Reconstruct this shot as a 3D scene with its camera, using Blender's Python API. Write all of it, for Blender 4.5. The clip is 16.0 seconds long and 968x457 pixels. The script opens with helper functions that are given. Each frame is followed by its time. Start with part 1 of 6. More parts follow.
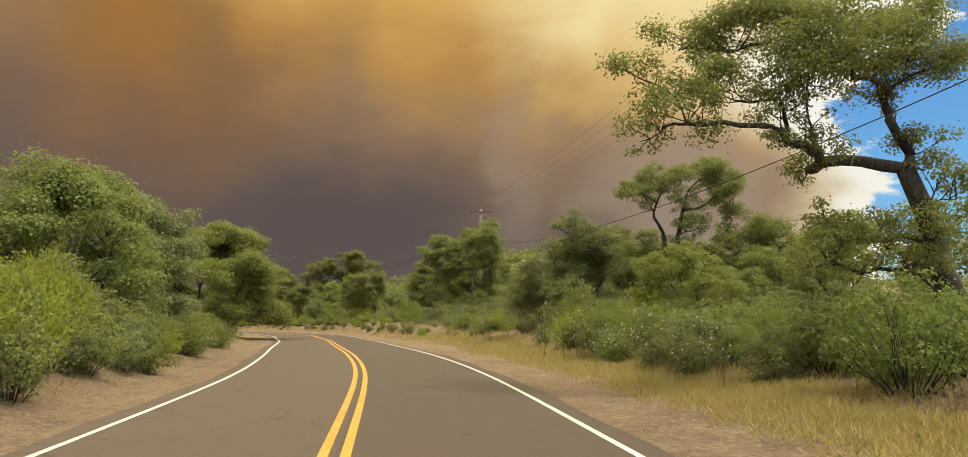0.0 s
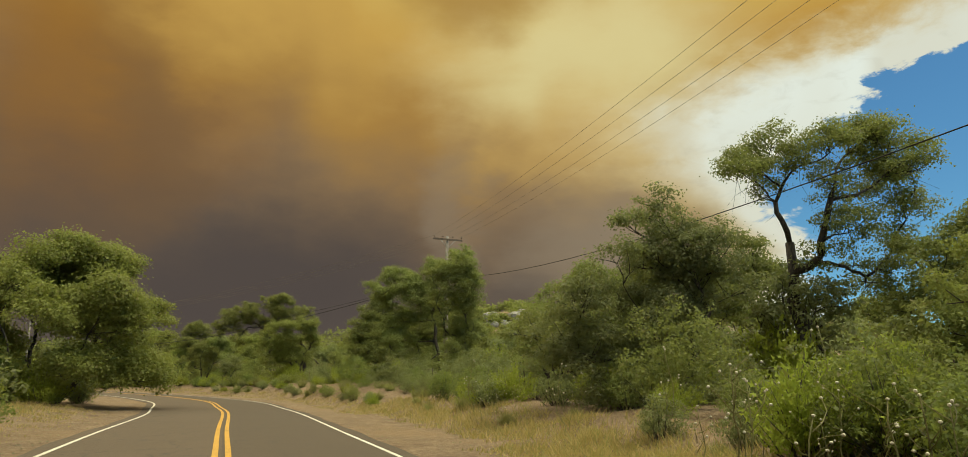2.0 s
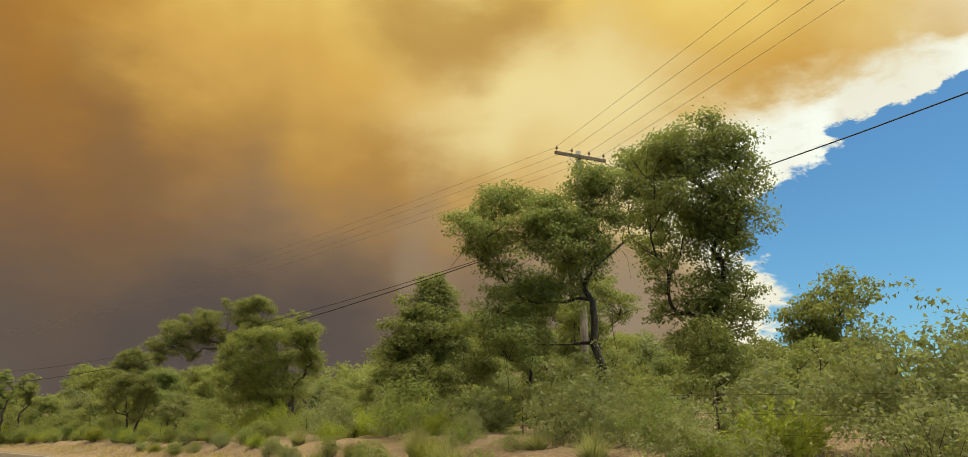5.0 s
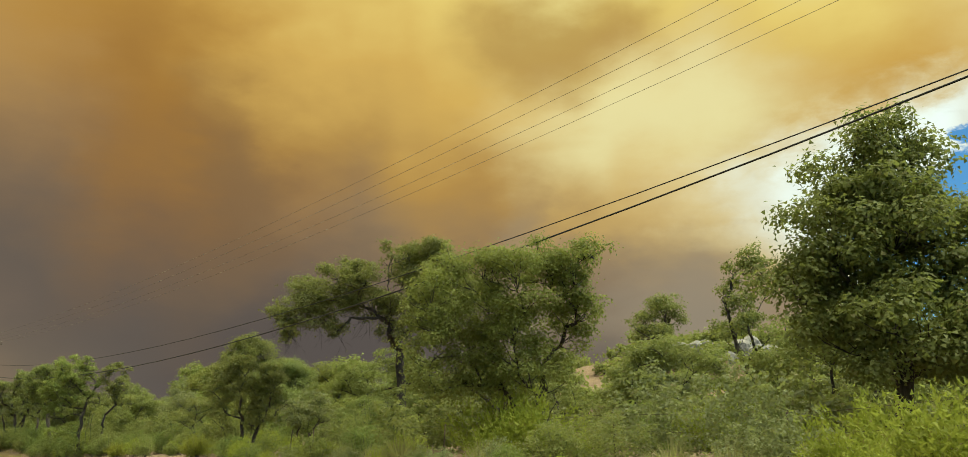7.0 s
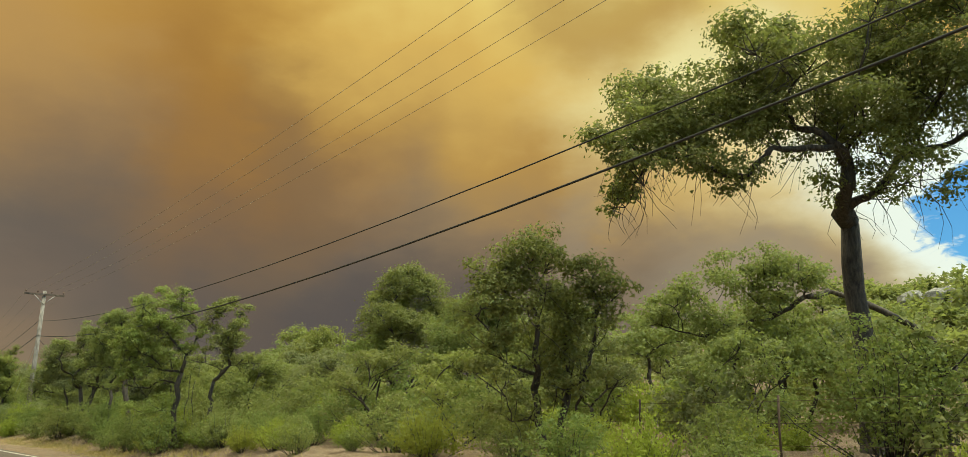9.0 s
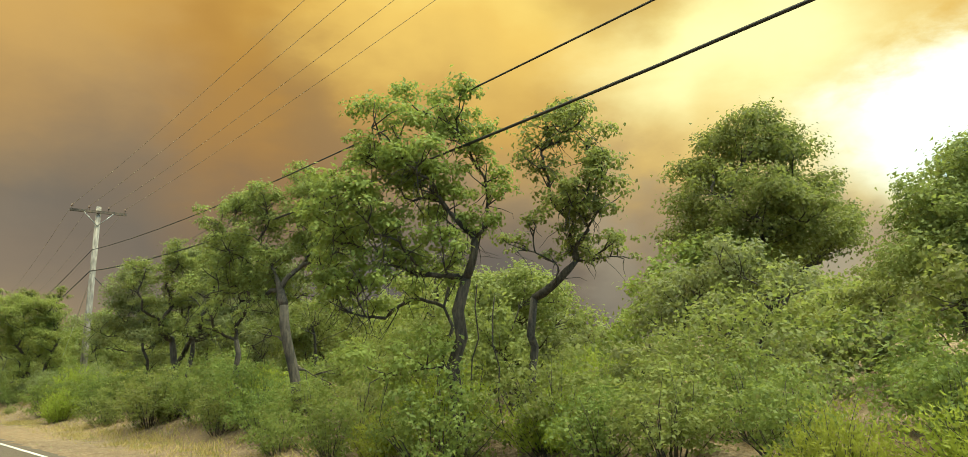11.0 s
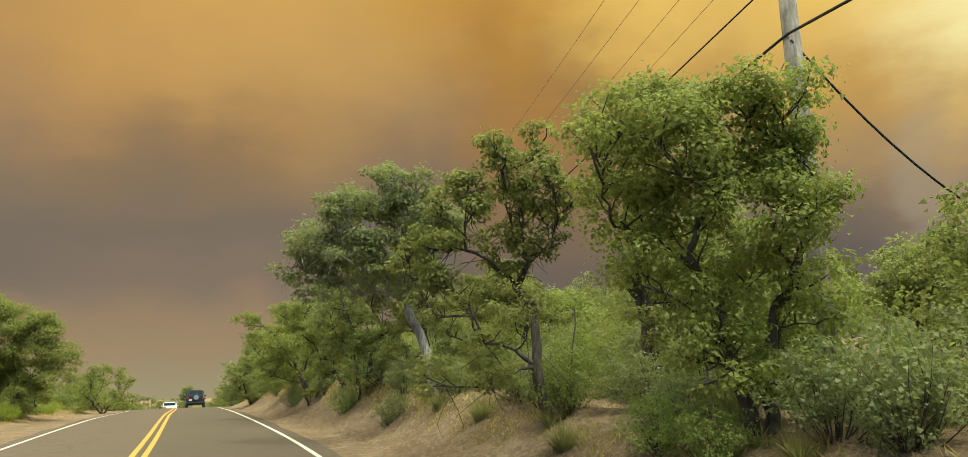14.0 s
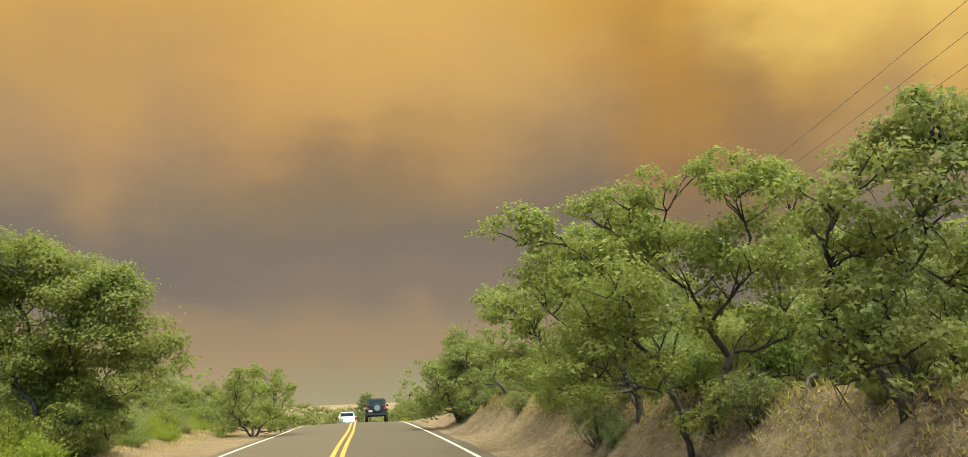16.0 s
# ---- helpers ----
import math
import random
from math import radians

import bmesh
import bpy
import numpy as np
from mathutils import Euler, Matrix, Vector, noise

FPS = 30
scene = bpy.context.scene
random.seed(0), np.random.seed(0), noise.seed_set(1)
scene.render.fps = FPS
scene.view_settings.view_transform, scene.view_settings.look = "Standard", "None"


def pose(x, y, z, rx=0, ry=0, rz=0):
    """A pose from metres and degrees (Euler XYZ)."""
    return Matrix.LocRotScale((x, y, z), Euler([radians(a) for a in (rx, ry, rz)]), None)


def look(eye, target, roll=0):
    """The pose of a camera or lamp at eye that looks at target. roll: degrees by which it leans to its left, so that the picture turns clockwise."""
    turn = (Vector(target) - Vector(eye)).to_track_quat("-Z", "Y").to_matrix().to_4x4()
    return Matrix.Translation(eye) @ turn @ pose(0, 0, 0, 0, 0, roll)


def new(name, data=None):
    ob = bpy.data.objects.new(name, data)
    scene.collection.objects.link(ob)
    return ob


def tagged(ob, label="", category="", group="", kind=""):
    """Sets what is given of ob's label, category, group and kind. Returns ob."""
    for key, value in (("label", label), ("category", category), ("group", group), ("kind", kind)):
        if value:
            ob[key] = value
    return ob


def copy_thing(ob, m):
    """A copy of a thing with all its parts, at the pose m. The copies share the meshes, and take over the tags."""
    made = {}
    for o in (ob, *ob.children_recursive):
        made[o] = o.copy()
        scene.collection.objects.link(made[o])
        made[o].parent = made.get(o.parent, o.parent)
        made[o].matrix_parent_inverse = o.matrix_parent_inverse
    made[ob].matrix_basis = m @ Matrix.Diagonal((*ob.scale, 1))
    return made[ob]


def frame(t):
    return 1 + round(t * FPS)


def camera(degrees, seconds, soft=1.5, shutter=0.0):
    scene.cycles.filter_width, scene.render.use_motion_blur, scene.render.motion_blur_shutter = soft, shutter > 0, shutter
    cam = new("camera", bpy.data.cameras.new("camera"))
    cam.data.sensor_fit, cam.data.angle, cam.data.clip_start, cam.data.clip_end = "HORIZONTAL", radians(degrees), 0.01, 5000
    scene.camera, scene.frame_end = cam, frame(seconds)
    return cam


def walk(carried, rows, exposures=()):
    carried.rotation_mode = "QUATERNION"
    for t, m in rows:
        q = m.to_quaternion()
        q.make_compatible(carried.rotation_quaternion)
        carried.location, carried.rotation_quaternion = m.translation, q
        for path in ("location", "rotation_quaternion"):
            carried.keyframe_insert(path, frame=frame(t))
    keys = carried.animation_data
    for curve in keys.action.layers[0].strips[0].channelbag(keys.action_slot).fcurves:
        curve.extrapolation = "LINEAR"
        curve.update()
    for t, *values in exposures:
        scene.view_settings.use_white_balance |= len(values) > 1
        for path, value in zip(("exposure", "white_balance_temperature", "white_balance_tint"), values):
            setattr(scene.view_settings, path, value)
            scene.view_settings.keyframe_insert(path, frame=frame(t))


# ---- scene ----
cam = camera(62.7, 16.0, soft=0.8, shutter=0.0)
PATH = [
    (0, (0.158, 0.763, 1.232), (0.15, 2.749, 1.466), -0.0),
    (0.5, (-0.365, 5.169, 1.278), (-0.37, 7.15, 1.551), 0.2),
    (1, (-0.912, 9.785, 1.293), (-0.855, 11.759, 1.604), 0.2),
    (1.5, (-1.541, 14.515, 1.311), (-1.441, 16.479, 1.674), 0.5),
    (2, (-2.24, 19.337, 1.337), (-2.092, 21.295, 1.719), 0.4),
    (2.5, (-3.078, 24.153, 1.34), (-2.861, 26.098, 1.752), 0.1),
    (3, (-3.849, 29.167, 1.357), (-3.593, 31.101, 1.8), -0.1),
    (5.5, (-8.985, 55.87, 1.36), (-8.81, 57.797, 1.866), -0.0),
    (6, (-10.345, 61.587, 1.376), (-10.249, 63.517, 1.892), 0.1),
    (6.5, (-12.309, 66.862, 1.418), (-12.28, 68.792, 1.943), 0.6),
    (7, (-14.56, 72.074, 1.46), (-14.597, 74.002, 1.992), 1.0),
    (7.5, (-16.946, 77.031, 1.474), (-17.018, 78.956, 2.01), 1.3),
    (8, (-19.678, 82.029, 1.478), (-19.778, 83.955, 2.009), 1.6),
    (8.5, (-22.558, 87.313, 1.502), (-22.689, 89.241, 2.017), 1.8),
    (9, (-25.768, 92.465, 1.537), (-25.948, 94.398, 2.016), 0.7),
    (11.5, (-41.595, 113.498, 1.582), (-41.881, 115.44, 1.965), -0.5),
    (12, (-45.027, 117.298, 1.62), (-45.575, 119.185, 1.995), -1.9),
    (12.5, (-48.566, 120.882, 1.658), (-49.228, 122.731, 2.033), -1.7),
    (13, (-52.208, 124.428, 1.733), (-52.952, 126.245, 2.116), -2.0),
    (13.5, (-55.992, 128.049, 1.825), (-56.842, 129.817, 2.215), -1.7),
    (14, (-59.869, 131.607, 1.936), (-60.794, 133.336, 2.331), -1.9),
    (14.5, (-63.821, 135.092, 2.085), (-64.851, 136.757, 2.493), -2.1),
    (15, (-67.78, 138.446, 2.223), (-68.869, 140.071, 2.636), -2.3),
    (15.5, (-71.267, 141.532, 2.319), (-72.448, 143.09, 2.737), -2.3),
    (16, (-75.128, 144.744, 2.409), (-76.377, 146.249, 2.827), -2.3),
]
walk(cam, [(t, look(eye, target, roll)) for t, eye, target, roll in PATH],
     exposures=[(0.0, 0.06, 6500, 4), (0.5, 0.2, 6500, -6), (1.0, -0.15, 6500, -4), (2.0, -0.3, 6700, -6), (3.0, -0.02, 6800, -6), (5.5, -0.02, 6900, -2), (6.0, 0.12, 6800, -5), (7.5, -0.02, 6150, -10), (9.0, 0.1, 6150, -11), (11.5, 0.6, 6200, -17), (12.5, 0.5, 6150, -13), (13.0, 0.38, 6150, -11), (13.5, 0.33, 6150, -10), (14.5, 0.36, 6250, -10), (15.5, 0.6, 6100, -13), (16.0, 0.55, 6050, -11)])

# ---- world: smoke-filled sky with a clear blue side ----
SUN_AZ, SUN_EL = -112.0, 56.0          # degrees; azimuth to the left of +y
world = bpy.data.worlds.new("sky")
scene.world = world
world.use_nodes = True


class Nodes:
    """Short hand for building a node tree."""

    def __init__(self, tree):
        self.tree = tree

    def add(self, kind, inputs=None, **props):
        n = self.tree.nodes.new(kind)
        for k, v in props.items():
            setattr(n, k, v)
        for k, v in (inputs or {}).items():
            if isinstance(v, bpy.types.NodeSocket):
                self.tree.links.new(v, n.inputs[k])
            else:
                n.inputs[k].default_value = v
        return n

    def math(self, op, a, b=0.0, c=0.0, clamp=False):
        return self.add("ShaderNodeMath", {0: a, 1: b, 2: c}, operation=op, use_clamp=clamp).outputs[0]

    def step(self, v, lo, hi):
        n = self.add("ShaderNodeMapRange", {"Value": v, "From Min": lo, "From Max": hi}, interpolation_type="SMOOTHSTEP")
        return n.outputs["Result"]

    def noise(self, vector, scale, detail=4.0, rough=0.5, distortion=0.0):
        return self.add("ShaderNodeTexNoise", {"Vector": vector, "Scale": scale, "Detail": detail, "Roughness": rough, "Distortion": distortion})

    def mix(self, fac, a, b, blend="MIX"):
        n = self.add("ShaderNodeMix", None, data_type="RGBA", blend_type=blend)
        for key, v in ((0, fac), (6, a), (7, b)):
            if isinstance(v, bpy.types.NodeSocket):
                self.tree.links.new(v, n.inputs[key])
            else:
                n.inputs[key].default_value = v
        return n.outputs[2]

    def ramp(self, fac, stops, ease="EASE"):
        n = self.add("ShaderNodeValToRGB", {"Fac": fac})
        n.color_ramp.interpolation = ease
        els = n.color_ramp.elements
        while len(els) < len(stops):
            els.new(0.5)
        for e, (p, c) in zip(els, stops):
            e.position, e.color = p, (*c, 1)
        return n.outputs["Color"]


def lin(r, g, b):
    """A colour from display values 0 to 255."""
    return tuple(((v / 255 + 0.055) / 1.055) ** 2.4 if v > 10 else v / 255 / 12.92 for v in (r, g, b))


def make_sky():
    k = Nodes(world.node_tree)
    world.node_tree.nodes.clear()
    way = k.add("ShaderNodeTexCoord").outputs["Generated"]
    xyz = k.add("ShaderNodeSeparateXYZ", {0: way})
    # degrees: azimuth to the right of +y, elevation
    az = k.math("MULTIPLY", k.math("ARCTAN2", xyz.outputs[0], xyz.outputs[1]), 57.2958)
    el = k.math("MULTIPLY", k.math("ARCSINE", xyz.outputs[2]), 57.2958)
    flat = k.add("ShaderNodeCombineXYZ", {0: k.math("MULTIPLY", az, 0.030), 1: k.math("MULTIPLY", el, 0.055)}).outputs[0]
    tall = k.add("ShaderNodeCombineXYZ", {0: k.math("MULTIPLY", az, 0.075), 1: k.math("MULTIPLY", el, 0.026), 2: 0.37}).outputs[0]
    soft = k.noise(flat, 2.0, 4, 0.42, 0.4).outputs["Fac"]
    streak = k.noise(tall, 1.25, 2.5, 0.4, 0.5).outputs["Fac"]
    fine = k.noise(flat, 8.0, 6, 0.6, 0.2).outputs["Fac"]
    puff = k.noise(flat, 5.0, 7, 0.55, 0.1).outputs["Fac"]
    waz = k.math("MULTIPLY_ADD", k.math("SUBTRACT", soft, 0.5), 16.0, k.math("MULTIPLY_ADD", k.math("SUBTRACT", fine, 0.5), 5.0, az))
    wel = k.math("MULTIPLY_ADD", k.math("SUBTRACT", streak, 0.5), 10.5, k.math("MULTIPLY_ADD", k.math("SUBTRACT", puff, 0.5), 5.0, el))
    # the smoke is brightest towards the sun
    glow = k.math("MULTIPLY", k.step(waz, -34.0, 4.0), 6.5)
    lift = k.math("MULTIPLY_ADD", k.math("SUBTRACT", soft, 0.5), 9.0, k.math("ADD", wel, glow))
    smoke = k.ramp(k.math("DIVIDE", lift, 45.0), [
        (0.0, lin(118, 103, 93)), (0.10, lin(104, 91, 87)), (0.26, lin(112, 96, 88)), (0.42, lin(150, 119, 90)),
        (0.56, lin(182, 136, 76)), (0.70, lin(210, 161, 84)), (0.84, lin(238, 202, 118)), (1.0, lin(246, 228, 168))], "LINEAR")

    def billow(base, at, size, colour, much):
        dx = k.math("DIVIDE", k.math("SUBTRACT", waz, at[0]), size[0])
        dy = k.math("DIVIDE", k.math("SUBTRACT", wel, at[1]), size[1])
        far = k.math("SQRT", k.math("ADD", k.math("MULTIPLY", dx, dx), k.math("MULTIPLY", dy, dy)))
        near = k.step(k.math("MULTIPLY", far, -1.0), -1.35, -0.25)
        return k.mix(k.math("MULTIPLY", near, much), base, (*lin(*colour), 1))

    for at, size, colour, much in (((-12, 6), (16, 8), (82, 72, 74), 0.7), ((-25, 19), (5, 9), (122, 86, 56), 0.42), ((-31, 30), (13, 9), (172, 118, 52), 0.5),
                                   ((12, 23.0), (13, 6.0), (246, 226, 172), 0.85), ((11, 17.0), (9, 5.0), (226, 184, 116), 0.6), ((-8, 27.0), (13, 8.0), (236, 192, 112), 0.25), ((-23, 19), (12, 8), (150, 104, 58), 0.6), ((-47, 20.0), (14, 8), (150, 106, 62), 0.7), ((-29, 11), (10, 6), (100, 84, 78), 0.5), ((-27, 25), (8, 8), (176, 122, 54), 0.35), ((-50, 26), (12, 6), (196, 138, 66), 0.45), ((-46, 24.0), (16, 7.0), (206, 158, 100), 0.4), ((-46, 8.0), (16, 3.5), (148, 116, 94), 0.32), ((-20, 16.0), (4, 10.0), (118, 92, 72), 0.45), ((-64, 22.0), (15, 10.0), (178, 128, 80), 0.45), ((4, 30.0), (8, 4.0), (160, 112, 62), 0.6), ((2.5, 11), (2.2, 7), (150, 134, 122), 0.4),
                                   ((-52, 14), (12, 5), (112, 95, 84), 0.5), ((15, 9), (9, 6), (164, 146, 130), 0.6)):
        smoke = billow(smoke, at, size, colour, much)
    # a pale band low over the far end of the road
    low = k.math("MULTIPLY", k.step(k.math("MULTIPLY", el, -1.0), -8.5, 0.5), k.step(k.math("MULTIPLY", az, -1.0), 20.0, 46.0))
    smoke = k.mix(k.math("MULTIPLY", low, 0.65), smoke, (*lin(166, 146, 112), 1))
    # a low rosy band under the dark smoke
    rosy = k.math("MULTIPLY", k.math("MULTIPLY", k.step(k.math("MULTIPLY", wel, -1.0), -8.0, -4.8), k.step(wel, 0.6, 3.2)), k.step(k.math("MULTIPLY", az, -1.0), 24.0, 42.0))
    smoke = k.mix(k.math("MULTIPLY", rosy, 0.5), smoke, (*lin(160, 122, 92), 1))
    # the billowing edge of the cloud against clear sky: its azimuth at each elevation
    curl = k.noise(flat, 15.0, 5, 0.6, 0.6).outputs["Fac"]
    warp = k.math("MULTIPLY_ADD", k.math("SUBTRACT", puff, 0.5), 8.0, k.math("MULTIPLY_ADD", k.math("SUBTRACT", curl, 0.5), 6.0, az))
    rise = k.math("MULTIPLY_ADD", k.math("SUBTRACT", fine, 0.5), 5.0, el)
    grey = lambda v: (v / 60.0,) * 3
    bound = k.math("MULTIPLY", k.ramp(k.math("DIVIDE", rise, 30.0), [
        (0.0, grey(26)), (0.30, grey(26)), (0.40, grey(25)), (0.465, grey(24)), (0.495, grey(25)), (0.52, grey(26.5)), (0.60, grey(29)),
        (0.655, grey(33)), (0.73, grey(40)), (0.82, grey(54))], "LINEAR"), 60.0)
    edge = k.math("SUBTRACT", warp, bound)
    # cream, then white cloud towards that edge; a wide bright reach above, a narrow one low down
    reach = k.math("MULTIPLY_ADD", k.step(el, 9.0, 20.0), -19.0, -6.0)
    calm = k.math("SUBTRACT", k.math("MULTIPLY_ADD", k.math("SUBTRACT", soft, 0.5), 9.0, k.math("MULTIPLY_ADD", k.math("SUBTRACT", puff, 0.5), 5.0, az)), bound)
    near = k.math("DIVIDE", k.math("SUBTRACT", calm, reach), k.math("MULTIPLY", reach, -1.0), 0.0, True)
    white = k.step(near, 0.0, 0.7)
    cloud = k.mix(k.step(near, 0.25, 0.8), (*lin(238, 214, 168), 1), (*lin(255, 255, 254), 1))
    cloud = k.mix(k.math("MULTIPLY", k.step(streak, 0.46, 0.64), 0.3), cloud, (*lin(210, 184, 144), 1))
    cloud = k.mix(k.math("MULTIPLY", k.step(curl, 0.5, 0.7), 0.16), cloud, (*lin(196, 184, 170), 1))
    body = k.mix(white, smoke, cloud)
    sky = k.add("ShaderNodeTexSky", None, sky_type="NISHITA", sun_disc=False, sun_elevation=radians(SUN_EL),
                sun_rotation=radians(-SUN_AZ), air_density=1.0, dust_density=0.6, ozone_density=3.0)
    blue = k.mix(1.0, sky.outputs[0], (0.070, 0.110, 0.138, 1), "MULTIPLY")
    clear = k.math("MULTIPLY", k.step(edge, -0.3, 1.0), k.step(k.math("MULTIPLY", az, -1.0), -175.0, -120.0))
    behind = k.step(k.math("MULTIPLY", az, -1.0), 80.0, 130.0)
    whole = k.mix(clear, body, blue)
    whole = k.mix(behind, whole, blue)
    # unseen bright haze added overhead, above the view, as fill light for the shade
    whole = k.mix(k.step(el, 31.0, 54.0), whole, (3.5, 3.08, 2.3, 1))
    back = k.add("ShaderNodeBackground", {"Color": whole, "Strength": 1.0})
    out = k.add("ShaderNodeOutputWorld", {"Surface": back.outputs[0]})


make_sky()

sun = new("sun", bpy.data.lights.new("sun", "SUN"))
sun.data.energy, sun.data.angle, sun.data.color = 2.8, radians(6.0), (1.0, 0.91, 0.73)
a, e = radians(SUN_AZ), radians(SUN_EL)
sun.matrix_world = look((-math.sin(a) * math.cos(e) * 100, math.cos(a) * math.cos(e) * 100, math.sin(e) * 100), (0, 0, 0))


# ---- materials ----
def material(name, rough=0.8, metal=0.0):
    m = bpy.data.materials.new(name)
    m.use_nodes = True
    k = Nodes(m.node_tree)
    b = m.node_tree.nodes["Principled BSDF"]
    b.inputs["Roughness"].default_value, b.inputs["Metallic"].default_value = rough, metal
    return m, k, b


def link(k, a, b):
    k.tree.links.new(a, b)


def bumped(k, b, height, strength=0.4, distance=0.02):
    n = k.add("ShaderNodeBump", {"Height": height, "Strength": strength, "Distance": distance})
    link(k, n.outputs[0], b.inputs["Normal"])


def leafy(name, dark, light, dry=(0.16, 0.13, 0.05), dryness=0.06):
    m, k, b = material(name, 0.55)
    isl = k.add("ShaderNodeNewGeometry").outputs["Random Per Island"]
    one = k.add("ShaderNodeObjectInfo").outputs["Random"]
    place = k.add("ShaderNodeTexCoord").outputs["Object"]
    patch = k.noise(place, 0.9, 3).outputs["Fac"]
    c = k.mix(k.math("MULTIPLY_ADD", isl, 0.8, 0.2), (*dark, 1), (*light, 1))
    c = k.mix(k.math("MULTIPLY", patch, 0.55), c, (*[v * 0.6 for v in light], 1))
    c = k.mix(k.math("MULTIPLY", k.step(isl, 1 - dryness * 1.5, 1 - dryness), 0.7), c, (*dry, 1))
    hsv = k.add("ShaderNodeHueSaturation", {"Color": c, "Hue": k.math("MULTIPLY_ADD", one, 0.03, 0.485), "Value": k.math("MULTIPLY_ADD", one, 0.35, 0.82)})
    c = hsv.outputs[0]
    link(k, c, b.inputs["Base Color"])
    b.inputs["Specular IOR Level"].default_value = 0.25
    tr = k.add("ShaderNodeBsdfTranslucent", {"Color": k.mix(0.5, c, (0.30, 0.34, 0.07, 1))})
    both = k.add("ShaderNodeMixShader", {0: 0.5, 1: b.outputs[0], 2: tr.outputs[0]})
    link(k, both.outputs[0], m.node_tree.nodes["Material Output"].inputs["Surface"])
    return m


def woody(name, dark, light, scale=9.0):
    m, k, b = material(name, 0.92)
    place = k.add("ShaderNodeTexCoord").outputs["Object"]
    stretched = k.add("ShaderNodeMapping", {"Vector": place, "Scale": (1, 1, 0.22)}).outputs[0]
    n = k.noise(stretched, scale * 2.2, 6, 0.65).outputs["Fac"]
    p = k.noise(place, 1.4, 3).outputs["Fac"]
    c = k.ramp(n, [(0.3, dark), (0.72, light)])
    c = k.mix(k.step(p, 0.5, 0.75), c, (*[v * 0.55 for v in dark], 1))
    link(k, c, b.inputs["Base Color"])
    bumped(k, b, n, 0.8, 0.03)
    return m


OAK = leafy("oak_leaves", (0.108, 0.128, 0.04), (0.25, 0.268, 0.082))
OAK_GREY = leafy("grey_green_leaves", (0.122, 0.14, 0.066), (0.255, 0.275, 0.13))
MESQUITE = leafy("bright_leaves", (0.132, 0.158, 0.036), (0.28, 0.305, 0.078))
SHRUB = leafy("shrub_leaves", (0.088, 0.122, 0.031), (0.2, 0.242, 0.063))
LIME = leafy("yellow_green_leaves", (0.165, 0.195, 0.018), (0.33, 0.36, 0.042))
BARK = woody("dark_bark", (0.028, 0.023, 0.018), (0.095, 0.076, 0.058))
BARK_GREY = woody("grey_bark", (0.11, 0.10, 0.085), (0.34, 0.315, 0.28))
DRYGRASS = leafy("dry_grass", (0.27, 0.165, 0.07), (0.55, 0.385, 0.185), (0.14, 0.15, 0.05), 0.2)
TUSSOCK = leafy("tussock_grass", (0.12, 0.12, 0.055), (0.30, 0.26, 0.13))


def make_ground_material():
    m, k, b = material("dry_soil", 0.95)
    place = k.add("ShaderNodeTexCoord").outputs["Object"]
    big = k.noise(place, 0.16, 5, 0.6).outputs["Fac"]
    mid = k.noise(place, 1.1, 6, 0.65).outputs["Fac"]
    small = k.noise(place, 22.0, 4, 0.7).outputs["Fac"]
    c = k.ramp(mid, [(0.3, (0.108, 0.062, 0.034)), (0.5, (0.175, 0.112, 0.064)), (0.7, (0.26, 0.186, 0.112))])
    c = k.mix(k.step(big, 0.45, 0.7), c, (0.22, 0.14, 0.072, 1))
    grit = k.add("ShaderNodeTexVoronoi", {"Vector": place, "Scale": 16.0}).outputs["Color"]
    tone = k.add("ShaderNodeSeparateXYZ", {0: grit}).outputs[0]
    c = k.mix(k.math("MULTIPLY", k.step(tone, 0.62, 0.95), 0.5), c, (0.30, 0.225, 0.15, 1))
    c = k.mix(k.math("MULTIPLY", k.step(k.math("SUBTRACT", 1.0, tone), 0.7, 0.98), 0.5), c, (0.085, 0.055, 0.034, 1))
    c = k.mix(k.math("MULTIPLY", k.step(small, 0.48, 0.72), 0.6), c, (0.11, 0.085, 0.055, 1))
    link(k, c, b.inputs["Base Color"])
    bumped(k, b, k.math("ADD", mid, k.math("MULTIPLY", small, 0.6)), 1.0, 0.12)
    return m


